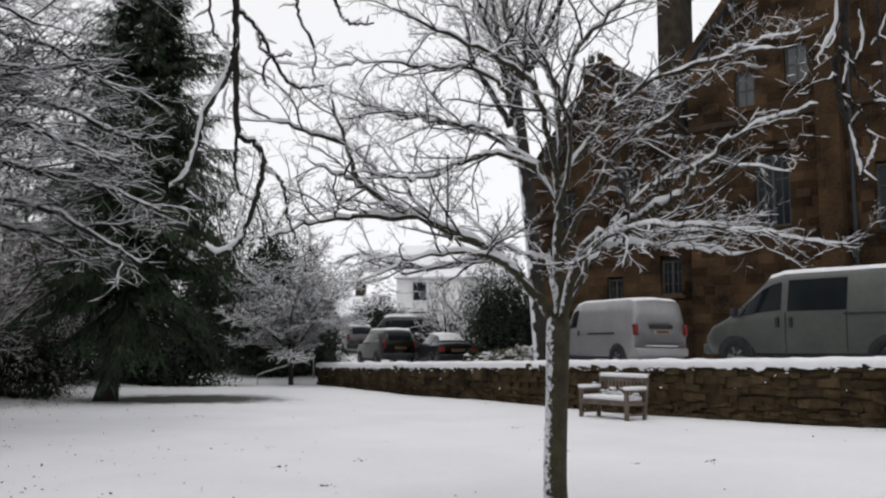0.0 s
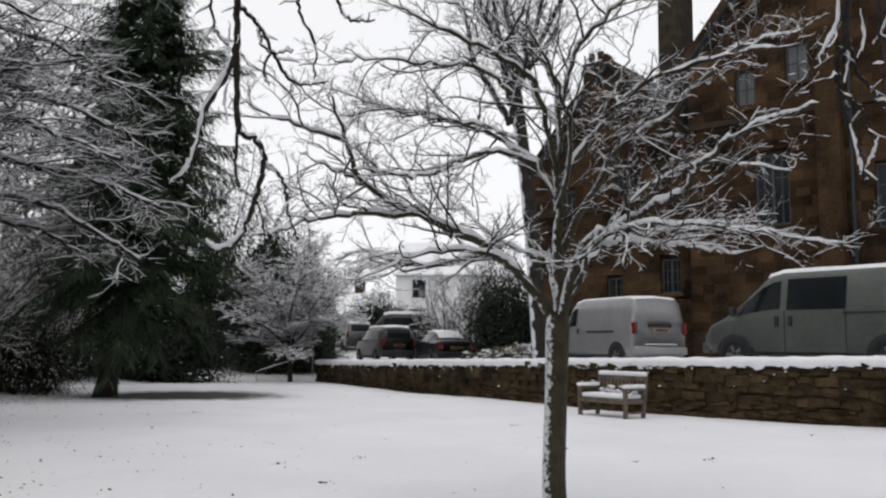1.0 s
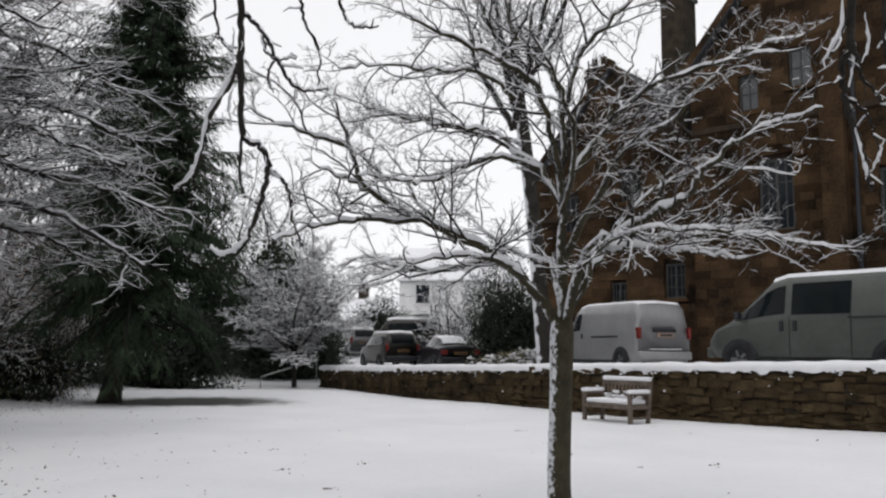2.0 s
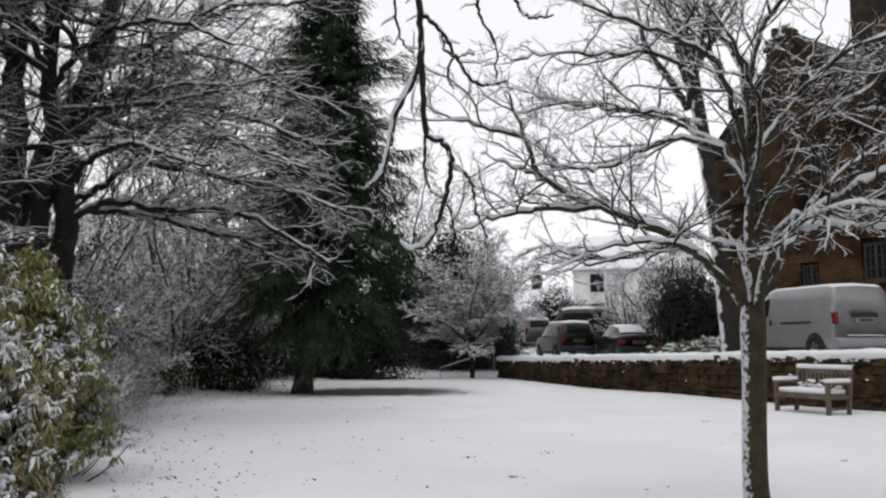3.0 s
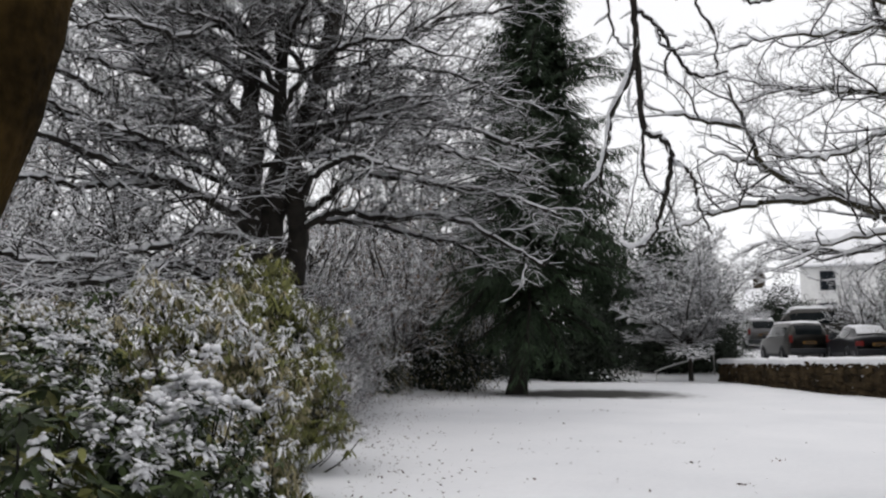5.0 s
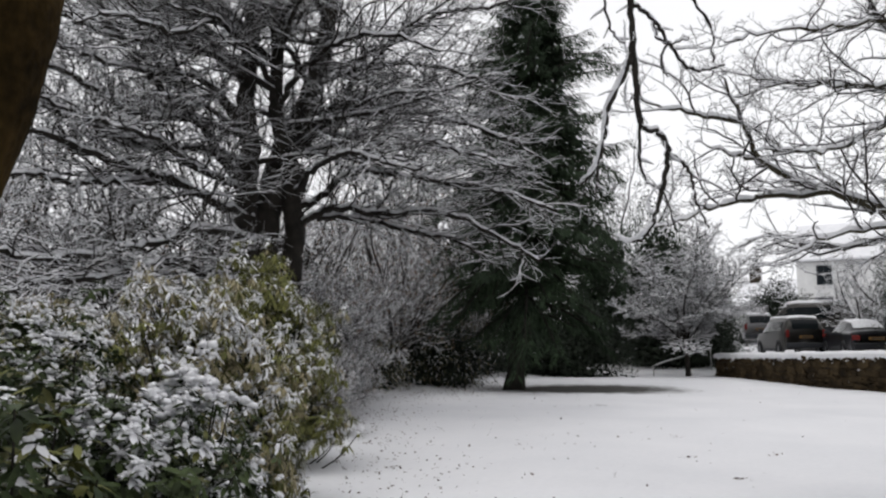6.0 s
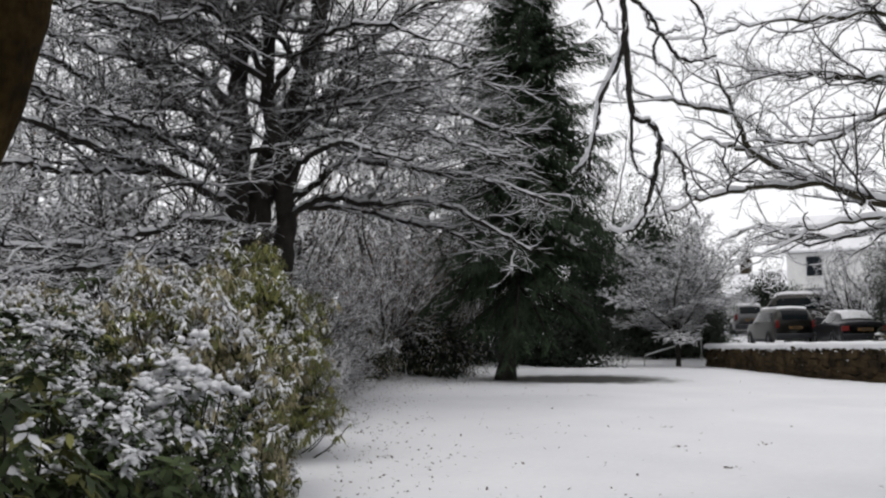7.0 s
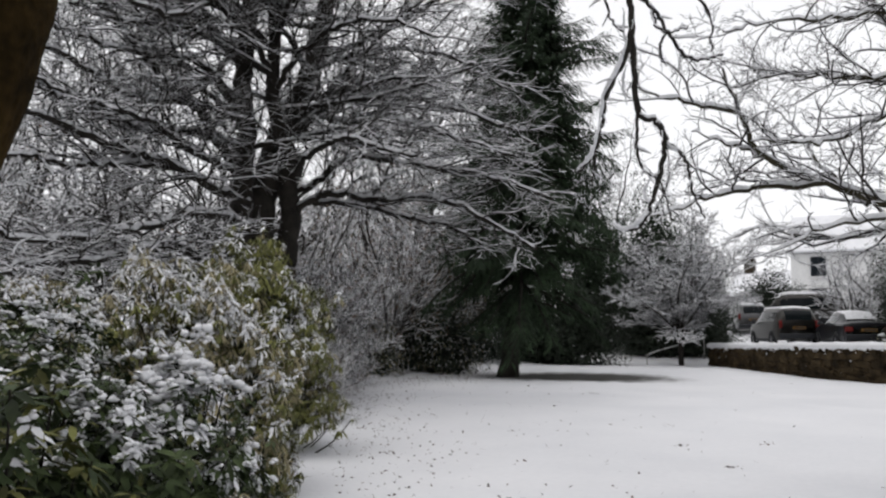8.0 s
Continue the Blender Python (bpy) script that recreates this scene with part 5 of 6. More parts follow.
def wheel(e, x, y, r, wide=0.2):
    prof = [(r * 0.60, -wide * 0.42), (r * 0.66, -wide * 0.5), (r * 0.93, -wide * 0.5), (r, -wide * 0.36), (r, wide * 0.36), (r * 0.93, wide * 0.5), (r * 0.66, wide * 0.5), (r * 0.60, wide * 0.42)]
    k, V, F = 24, [], []
    for i in range(k):
        a = 2 * math.pi * i / k
        for q, o in prof:
            V.append((x + q * math.cos(a), y + o, r + q * math.sin(a)))
    m = len(prof)
    F = [(i * m + j, i * m + j + 1, ((i + 1) % k) * m + j + 1, ((i + 1) % k) * m + j) for i in range(k) for j in range(m - 1)]
    w = mesh_object("wheel", V, F, TYRE, e, "black tyre")
    bm = bmesh.new()
    bmesh.ops.create_cone(bm, cap_ends=True, segments=20, radius1=r * 0.62, radius2=r * 0.5, depth=wide * 0.7, matrix=Matrix.Translation((x, y, r)) @ Matrix.Rotation(radians(90 if y > 0 else -90), 4, "X"))
    part("rim", bm, RIM, w)
    bm = boxes([((x + r * 0.33 * math.cos(a), y + math.copysign(wide * 0.36, y), r + r * 0.33 * math.sin(a)), (r * 0.4, 0.02, 0.05), Matrix.Rotation(-a, 4, "Y")) for a in np.arange(5) * 2 * math.pi / 5], 0.006)
    part("spokes", bm, RIM, w)


def vehicle(name, label, category, place, turn, rows, paint, wheels, radius, windows, snow=0.05, rear=None, group="parked vehicles"):
    """rows: stations from the tail (x = 0) to the nose: x, sill, belt, roof, half-width at belt, half-width at roof."""
    e = thing(name, place, label, category, turn, group)
    st = np.array(rows, float)
    xs = np.unique(np.concatenate([st[:, 0], np.linspace(st[0, 0], st[-1, 0], 40)]))
    V, F, base = [], [], 0
    for sd in (-1, 1):
        v, f = skin(st, xs, 0, 6, sd, 0.0, 19)
        V.append(v)
        F.append(f + base)
        base += len(v)
    body = mesh_object("body", np.concatenate(V), np.concatenate(F), paint, e)
    bm = bmesh.new()
    bm.from_mesh(body.data)
    bmesh.ops.remove_doubles(bm, verts=bm.verts, dist=0.002)
    edges = [ed for ed in bm.edges if ed.is_boundary]
    bmesh.ops.holes_fill(bm, edges=edges, sides=200)
    bmesh.ops.recalc_face_normals(bm, faces=bm.faces)
    bm.to_mesh(body.data)
    bm.free()
    for x in wheels:
        half = float(np.interp(x, st[:, 0], st[:, 4]))
        for sd in (-1, 1):
            bm = bmesh.new()
            bmesh.ops.create_cone(bm, cap_ends=True, segments=24, radius1=radius * 1.22, radius2=radius * 1.22, depth=0.02, matrix=Matrix.Translation((x, sd * (half + 0.002), radius * 1.0)) @ Matrix.Rotation(radians(90), 4, "X"))
            for vtx in list(bm.verts):
                if vtx.co.z < section(st, x)[0][1] - 0.02:
                    vtx.co.z = section(st, x)[0][1] - 0.02
            part("wheel_arch", bm, TRIM, e)
            wheel(e, x, sd * (half - 0.06), radius)
    for kind, x0, x1, v0, v1 in windows:
        mat = CAR_GLASS
        patch(kind, st, x0, x1, v0, v1, (-1, 1), mat, e, 0.010, dx=-0.03 if kind == "rear_window" else 0.02 if kind == "windscreen" else 0.0)
    L = st[-1, 0]
    for x, t in ((-0.05, "rear_bumper"), (L - 0.06, "front_bumper")):
        w = float(np.interp(abs(x), st[:, 0], st[:, 4]))
        part(t, boxes([((x + 0.05, 0, 0.46), (0.2, w * 1.92, 0.22))], 0.05), TRIM if rear != "painted" else paint, e, smooth=True)
    for sd in (-1, 1):
        part("sill", boxes([((L * 0.5, sd * (st[:, 4].max() - 0.03), 0.27), (L * 0.5, 0.06, 0.12))], 0.02), TRIM, e)
        part("mirror", boxes([((windows[0][2] - 0.15, sd * (st[:, 4].max() + 0.09), float(st[:, 2].max()) + 0.05), (0.1, 0.18, 0.16))], 0.04), TRIM, e, smooth=True)
    # snow lies on the roof
    roof = [x for x in xs if np.interp(x, st[:, 0], st[:, 3]) > st[:, 3].max() - 0.12]
    if snow:
        VV, FF, base = [], [], 0
        for sd in (-1, 1):
            v, f = skin(st, roof, 4.75, 6, sd, 0.0, 6)
            m = 6
            for i in range(len(roof)):
                for k in range(m):
                    ends = min(i, len(roof) - 1 - i)
                    v[i * m + k, 2] += snow * (0.15 if k == 0 or ends == 0 else 1.0) * (1 + 0.25 * fractal(v[i * m + k, 0] * 2, v[i * m + k, 1] * 2, 3))
            VV.append(v)
            FF.append(f + base)
            base += len(v)
        mesh_object("roof_snow", np.concatenate(VV), np.concatenate(FF), SNOW, e, "layer of snow on the roof")
    return e, st


def tail(e, st, lamps, plate_z, mat=PLATE):
    """Rear lamps and the plate with plain bars."""
    y, z0, z1, wide = lamps
    for sd in (-1, 1):
        part("tail_lamp", boxes([((0.015, sd * y, (z0 + z1) / 2), (0.16, wide, z1 - z0))], 0.03), RED_LAMP, e, "red tail lamp", True)
    p = part("number_plate", boxes([((-0.06, 0, plate_z), (0.02, 0.52, 0.115))], 0.004), mat, e)
    part("plate_bar", boxes([((-0.073, -0.02, plate_z), (0.008, 0.38, 0.05))], 0.002), TRIM, p)


def facing(dx, dy):
    return math.degrees(math.atan2(dy, dx))


# small delivery van: tail towards the lawn, nose away
VAN_ROWS = [(0.0, 0.34, 1.06, 1.12, 0.80, 0.62), (0.05, 0.32, 1.06, 1.62, 0.84, 0.70), (0.14, 0.30, 1.06, 1.80, 0.85, 0.73), (0.4, 0.27, 1.06, 1.86, 0.85, 0.75), (2.6, 0.27, 1.06, 1.87, 0.85, 0.74),
            (3.05, 0.27, 1.05, 1.80, 0.85, 0.70), (3.7, 0.27, 1.02, 1.12, 0.84, 0.68), (4.15, 0.30, 0.86, 0.95, 0.80, 0.60), (4.4, 0.38, 0.66, 0.72, 0.68, 0.48)]
van, st = vehicle("delivery_van", "silver panel van with snowy roof parked behind the wall", "van", (5.66, 21.95, park_z(5.6, 22)), facing(-0.38, 0.925), VAN_ROWS, SILVER_PAINT, (0.72, 3.5), 0.31,
                  [("side_window", 2.75, 3.35, 3.12, 3.85), ("windscreen", 3.12, 3.66, 5.05, 6.0)], 0.03, "painted")
tail(van, st, (0.775, 0.88, 1.18, 0.10), 0.98, PLATE_WHITE)
part("rear_trim", boxes([((-0.03, 0, 1.1), (0.04, 0.72, 0.09))], 0.015), TRIM, van)
part("rear_rub_strip", boxes([((-0.05, 0, 0.62), (0.04, 1.0, 0.025))], 0.01), SNOW, van, "line of snow on the bumper")
for sd in (-1, 1):
    part("door_seam", boxes([((1.5, sd * 0.852, 0.95), (1.3, 0.012, 0.05))], 0.003), TRIM, van, "dark sliding-door rail")
    part("door_handle", boxes([((2.62, sd * 0.86, 0.98), (0.05, 0.03, 0.14))], 0.01), TRIM, van)

# crew van: side on, nose away from the viewer's right
CREW_ROWS = [(0.0, 0.40, 1.15, 1.80, 0.86, 0.74), (0.08, 0.36, 1.15, 1.93, 0.93, 0.78), (0.4, 0.34, 1.15, 1.97, 0.95, 0.80), (3.0, 0.34, 1.15, 1.97, 0.95, 0.80), (3.35, 0.34, 1.13, 1.90, 0.95, 0.76),
             (4.22, 0.34, 1.06, 1.20, 0.94, 0.72), (4.55, 0.36, 0.92, 1.00, 0.90, 0.66), (4.78, 0.44, 0.70, 0.78, 0.78, 0.56)]
crew, st = vehicle("crew_van", "grey crew van with snowy roof parked along the wall", "van", (9.62, 15.42, 1.03), facing(-0.63, 0.777), CREW_ROWS, GREY_PAINT, (0.95, 4.0), 0.33,
                   [("cab_window", 3.0, 4.1, 3.1, 3.9), ("side_window", 1.7, 2.86, 3.06, 3.94), ("windscreen", 3.45, 4.1, 5.05, 6.0)], 0.06, "painted")
crew.scale = (1.04, 1.04, 1.04)
for sd in (-1, 1):
    part("door_handle", boxes([((2.78, sd * 0.965, 0.98), (0.07, 0.04, 0.2))], 0.015), TRIM, crew)
    part("door_handle", boxes([((3.06, sd * 0.965, 0.98), (0.07, 0.04, 0.2))], 0.015), TRIM, crew)
    part("rub_strip", boxes([((1.0, sd * 0.957, 1.12), (1.5, 0.012, 0.035))], 0.003), TRIM, crew)
    part("head_lamp", boxes([((4.56, sd * 0.66, 0.78), (0.22, 0.16, 0.14))], 0.05), RIM, crew, smooth=True)
    for x in (1.70, 2.90):
        part("door_gap", boxes([((x, sd * 0.952, 0.78), (0.012, 0.012, 0.78))]), TRIM, crew)

SALOON_ROWS = [(0.0, 0.36, 0.86, 0.92, 0.74, 0.58), (0.1, 0.30, 0.92, 1.00, 0.82, 0.66), (0.75, 0.27, 0.93, 1.04, 0.86, 0.66), (1.5, 0.26, 0.92, 1.38, 0.87, 0.58), (2.2, 0.26, 0.91, 1.43, 0.87, 0.58), (2.75, 0.26, 0.90, 1.38, 0.87, 0.57),
               (3.45, 0.26, 0.88, 0.98, 0.86, 0.62), (4.2, 0.28, 0.76, 0.82, 0.82, 0.6), (4.5, 0.36, 0.58, 0.62, 0.66, 0.46)]
saloon, st = vehicle("saloon_car", "black saloon car with snow on its rear window", "car", (0.65, 36.0, lawn_z(0.3, 38.0)), facing(-0.25, 0.97), SALOON_ROWS, DARK_PAINT, (0.95, 3.6), 0.31,
                     [("side_window", 1.3, 3.0, 3.1, 3.85), ("windscreen", 2.85, 3.38, 5.05, 6.0)], 0.025, "painted")
patch("rear_window", st, 0.85, 1.42, 5.05, 6.0, (-1, 1), SNOW_TWIG, saloon, 0.03, "rear window under snow")
saloon.scale = (1.08, 1.08, 1.08)
tail(saloon, st, (0.66, 0.66, 0.84, 0.26), 0.72)
MPV_ROWS = [(0.0, 0.36, 0.98, 1.04, 0.76, 0.60), (0.06, 0.32, 1.0, 1.36, 0.82, 0.64), (0.3, 0.28, 1.0, 1.58, 0.85, 0.66), (0.6, 0.27, 1.0, 1.63, 0.86, 0.66), (2.4, 0.27, 0.98, 1.64, 0.86, 0.66), (2.8, 0.27, 0.97, 1.56, 0.86, 0.63),
            (3.55, 0.27, 0.95, 1.03, 0.85, 0.64), (4.0, 0.3, 0.78, 0.84, 0.8, 0.56), (4.25, 0.38, 0.6, 0.66, 0.64, 0.42)]
mpv, st = vehicle("people_carrier", "taupe people carrier with snowy roof", "car", (-2.0, 40.0, lawn_z(-2, 41)), facing(-0.36, 0.93), MPV_ROWS, BROWN_PAINT, (0.75, 3.4), 0.31,
                  [("side_window", 0.45, 3.0, 3.1, 3.85), ("rear_window", 0.012, 0.2, 5.0, 6.0), ("windscreen", 2.85, 3.48, 5.05, 6.0)], 0.05)
mpv.scale = (1.08, 1.08, 1.08)
tail(mpv, st, (0.72, 0.78, 1.1, 0.12), 0.8)
hatch, st = vehicle("hatchback", "silver hatchback with snow-covered roof", "car", (-4.45, 46.5, lawn_z(-4.5, 46.5)), facing(-0.3, 0.95), MPV_ROWS, SILVER_PAINT, (0.75, 3.4), 0.30,
                    [("side_window", 0.45, 3.0, 3.1, 3.85), ("rear_window", 0.012, 0.2, 5.0, 6.0), ("windscreen", 2.85, 3.48, 5.05, 6.0)], 0.05)
tail(hatch, st, (0.72, 0.78, 1.1, 0.12), 0.8)
TALL_ROWS = [tuple(c if k != 3 else c * 1.08 for k, c in enumerate(r)) for r in VAN_ROWS]
farvan, st = vehicle("parked_van", "dark van under a thick cap of snow", "van", (-0.4, 51.0, lawn_z(-2, 51)), facing(-0.97, 0.2), TALL_ROWS, BROWN_PAINT, (0.72, 3.5), 0.31,
                     [("side_window", 0.5, 3.35, 3.12, 3.85), ("windscreen", 3.12, 3.66, 5.05, 6.0)], 0.14)
farcar, st = vehicle("parked_car", "dark car with thick snow on its roof", "car", (-5.3, 52.5, lawn_z(-5, 53)), facing(-0.3, 0.95), MPV_ROWS, DARK_PAINT, (0.75, 3.4), 0.31,
                     [("side_window", 0.45, 3.0, 3.1, 3.85), ("rear_window", 0.012, 0.2, 5.0, 6.0), ("windscreen", 2.85, 3.48, 5.05, 6.0)], 0.12)


# ---- buildings ----
def framed_window(parent, place, m, w, h, mat, lights=1, bars=2, sill_mat=None, pane=None):
    """A window in a wall: frame, bars, glass set back, and a sill. m turns local (along, out, up) into the world."""
    win = new("window")
    win.parent = parent
    win.matrix_basis = Matrix.Translation(place) @ m
    tagged(win, "small-paned window")
    part("pane", boxes([((0, 0.0, h / 2), (w - 0.06, 0.012, h - 0.06))]), pane or GLASS, win)
    fr = [((s * (w / 2 - 0.035), -0.02, h / 2), (0.07, 0.07, h)) for s in (-1, 1)] + [((0, -0.02, z), (w - 0.14, 0.07, 0.07)) for z in (0.035, h - 0.035)]
    for k in range(1, lights):
        fr.append(((-w / 2 + w * k / lights, -0.02, h / 2), (0.08, 0.07, h - 0.14)))
    part("window_frame", boxes(fr, 0.008), mat, win)
    gl = []
    for k in range(lights):
        cx = -w / 2 + w * (k + 0.5) / lights
        gl.append(((cx, -0.015, h / 2), (0.03, 0.04, h - 0.14)))
    for b in range(1, bars + 1):
        gl.append(((0, -0.012, h * b / (bars + 1)), (w - 0.14, 0.035, 0.03)))
    part("glazing_bar", boxes(gl), mat, win)
    part("window_sill", boxes([((0, -0.14, -0.06), (w + 0.24, 0.26, 0.10))], 0.012), sill_mat or SANDSTONE, win)
    return win


def prism(outline, depth, thick_from=0.0):
    """A bmesh: an outline in (along, up), pushed back from y = thick_from to y = depth."""
    bm = bmesh.new()
    a = [bm.verts.new((x, thick_from, z)) for x, z in outline]
    b = [bm.verts.new((x, depth, z)) for x, z in outline]
    bm.faces.new(a)
    bm.faces.new(list(reversed(b)))
    n = len(outline)
    for i in range(n):
        bm.faces.new((a[i], b[i], b[(i + 1) % n], a[(i + 1) % n]))
    return bm


def facade(parent, outline_top, x0, x1, z0, openings, limit, course=0.27, depth=0.16):
    """Squared sandstone blocks laid in courses, left out at the openings and above the outline."""
    random.seed(3)
    V, F, base, singles = [], [], 0, 0
    z, row = z0, 0
    cube = np.array([(x, y, zz) for zz in (0, 1) for x, y in ((0, 0), (1, 0), (1, 1), (0, 1))], float)
    faces = np.array([(0, 1, 5, 4), (1, 2, 6, 5), (3, 0, 4, 7), (4, 5, 6, 7), (3, 2, 1, 0)])
    while z < outline_top(0.5 * (x0 + x1)) + 6:
        hgt = course * random.uniform(0.8, 1.15)
        x = x0
        while x < x1 - 0.05:
            w = min(random.uniform(0.3, 0.72), x1 - x)
            segs = [(x, x + w)]
            for ox, oz, ow, oh in openings:
                if oz - 0.03 < z + hgt * 0.5 < oz + oh + 0.03:
                    cut = []
                    for s0, s1 in segs:
                        if s1 <= ox - ow / 2 or s0 >= ox + ow / 2:
                            cut.append((s0, s1))
                            continue
                        if s0 < ox - ow / 2 - 0.04:
                            cut.append((s0, ox - ow / 2))
                        if s1 > ox + ow / 2 + 0.04:
                            cut.append((ox + ow / 2, s1))
                    segs = cut
            for s0, s1 in segs:
                if z + hgt * 0.6 < min(outline_top(s0), outline_top(s1)):
                    d = random.uniform(0.0, 0.012)
                    b = cube * np.array([s1 - s0 - 0.005, depth, hgt - 0.005]) + np.array([s0 + 0.006, -depth + 0.02 - d + 0.0, z + 0.006])
                    if z < 4.2 and singles < limit:
                        mesh_object("stone_block", b, faces, SANDSTONE, parent, smooth=False)
                        singles += 1
                    else:
                        V.append(b)
                        F.append(faces + base)
                        base += 8
            x += w
        z += hgt
        row += 1
    ob = mesh_object("stone_block_mass", np.concatenate(V), np.concatenate(F), SANDSTONE, parent, "brown sandstone blocks", smooth=False)
    tagged(ob, kind="stuff")
    return ob


def chimney(parent, x, y, z, w, d, h, mat=None):
    c = part("chimney", boxes([((x, y, z + h / 2), (w, d, h)), ((x, y, z + h - 0.22), (w + 0.14, d + 0.14, 0.14)), ((x, y, z + h + 0.05), (w + 0.06, d + 0.06, 0.1))], 0.02), mat or SANDSTONE, parent, "stone chimney stack")
    for k in (-1, 1):
        bm = bmesh.new()
        bmesh.ops.create_cone(bm, cap_ends=True, segments=12, radius1=0.13, radius2=0.11, depth=0.5, matrix=Matrix.Translation((x + k * w * 0.25, y, z + h + 0.3)))
        part("chimney_pot", bm, SAND_JOINT, c, smooth=True)
    part("chimney_snow", boxes([((x, y, z + h + 0.13), (w, d, 0.07))], 0.03), SNOW, c, smooth=True)


def build_stone_building():
    e = thing("stone_building", (3.3, 30.0, 0.6), "large gabled brown sandstone building with snowy slate roofs", "building", turn=facing(0.75, -0.66))
    base = 0.6
    # wing with its gable to the car park
    apex_a, eave_a, wa = 11.1 - base, 7.7 - base, 6.2

    def top_a(x):
        return eave_a + (apex_a - eave_a) * (1 - abs(x - wa / 2) / (wa / 2))

    wins_a = [(3.78, 6.45 - base, 0.75, 1.1), (3.3, 2.9 - base, 0.6, 0.9), (5.3, 3.2 - base, 0.7, 1.1), (1.4, 5.6 - base, 0.8, 1.3)]
    wing = part("wall", prism([(0, -1), (wa, -1), (wa, eave_a), (wa / 2, apex_a), (0, eave_a)], 9.0, 0.06), SAND_JOINT, e, "brown sandstone gable wing")
    facade(wing, top_a, 0, wa, -0.6, wins_a, 120)
    for x, z, w, h in wins_a:
        framed_window(e, Vector((x, 0.03, z)), Matrix(), w, h, FRAME_PALE, 2, 2)
    for sd, x in ((1, 0.0), (-1, wa)):
        run = math.hypot(wa / 2, apex_a - eave_a)
        ang = math.atan2(apex_a - eave_a, wa / 2) * sd
        c = Vector(((x + wa / 2) / 2 - sd * 0.1, 4.5, (eave_a + apex_a) / 2 + 0.02))
        r = part("roof", boxes([(c, (run + 0.5, 9.3, 0.14), Matrix.Rotation(-ang, 4, "Y"))], 0.01), SLATE, e, "dark slate roof")
        if sd > 0:
            part("roof_snow", boxes([(c + Vector((-0.3, 1.6, 0.12)), (run * 0.6, 4.0, 0.1), Matrix.Rotation(-ang, 4, "Y"))], 0.04), SNOW, r, "snow on the slates", True)
        part("coping", boxes([(Vector((c.x, -0.08, c.z + 0.1)), (run + 0.55, 0.3, 0.16), Matrix.Rotation(-ang, 4, "Y"))], 0.02), SANDSTONE, e, "stone gable coping")
    chimney(e, 1.9, 1.2, eave_a + 1.4, 0.75, 0.6, 2.5, MORTAR)
    chimney(e, 5.0, 1.2, eave_a + 0.6, 0.85, 0.9, 5.4, MORTAR)
    # taller gabled block
    xb, wb, eave_b, apex_b = wa, 9.4, 10.2 - base, 15.8 - base

    def top_b(x):
        return eave_b + (apex_b - eave_b) * (1 - abs(x - xb - wb / 2) / (wb / 2))

    block = new("gable_block")
    block.parent = e
    block.matrix_parent_inverse = Matrix()
    block.location = (0, -0.45, 0)
    wins_b = [(8.0, 8.6 - base, 0.6, 1.15), (9.5, 9.1 - base, 0.65, 1.15), (12.3, 4.7 - base, 1.75, 1.75), (8.7, 5.0 - base, 1.0, 2.1), (14.5, 5.0 - base, 1.2, 1.8)]
    wall = part("wall", prism([(xb, -1), (xb + wb, -1), (xb + wb, eave_b), (xb + wb / 2, apex_b), (xb, eave_b)], 11.0, 0.06), SAND_JOINT, block, "tall brown sandstone gable wall")
    facade(wall, top_b, xb, xb + wb, -0.6, wins_b, 280)
    for x, z, w, h in wins_b:
        framed_window(block, Vector((x, 0.03, z)), Matrix(), w, h, FRAME_PALE, 3 if w > 1.5 else 2 if w > 0.8 else 1, 2 if h > 1.2 else 1, None, PALE_PANE if w < 0.7 else None)
    part("buttress", boxes([((10.4, -0.34, 3.9), (0.62, 0.5, 9.4)), ((10.4, -0.26, 9.0), (0.5, 0.35, 1.2))], 0.04), SANDSTONE, block, "stone buttress")
    part("drainpipe", boxes([((10.9, -0.22, 4.6), (0.1, 0.1, 11.0))], 0.03), FRAME_DARK, block, "dark drainpipe")
    part("string_course", boxes([((xb + 1.55, -0.2, 8.2 - base), (3.0, 0.16, 0.16)), ((xb + 6.4, -0.2, 8.2 - base), (5.9, 0.16, 0.16))], 0.02), SAND_JOINT, block, "projecting string course")
    part("string_course", boxes([((wa / 2, 0.29, 6.1 - base), (wa, 0.14, 0.16))], 0.02), SAND_JOINT, block, "projecting string course")
    for sd, x in ((1, xb), (-1, xb + wb)):
        run = math.hypot(wb / 2, apex_b - eave_b)
        ang = math.atan2(apex_b - eave_b, wb / 2) * sd
        c = Vector(((x + xb + wb / 2) / 2 - sd * 0.1, 5.4, (eave_b + apex_b) / 2 + 0.03))
        r = part("roof", boxes([(c, (run + 0.5, 11.3, 0.14), Matrix.Rotation(-ang, 4, "Y"))], 0.01), SLATE, block, "dark slate roof")
        part("coping", boxes([(Vector((c.x, -0.1, c.z + 0.1)), (run + 0.55, 0.34, 0.2), Matrix.Rotation(-ang, 4, "Y"))], 0.02), SANDSTONE, block, "stone gable coping")
    # relieving arch over the middle window
    for i in range(11):
        a = math.pi * (i + 0.5) / 11
        m = Matrix.Translation((8.7 + 0.72 * math.cos(a), -0.15, 7.1 - base + 0.55 * math.sin(a))) @ Matrix.Rotation(-a, 4, "Y")
        part("arch_stone", boxes([((0, 0, 0), (0.3, 0.16, 0.19))], 0.012), SANDSTONE, block, "stone of a relieving arch").matrix_local = m


build_stone_building()


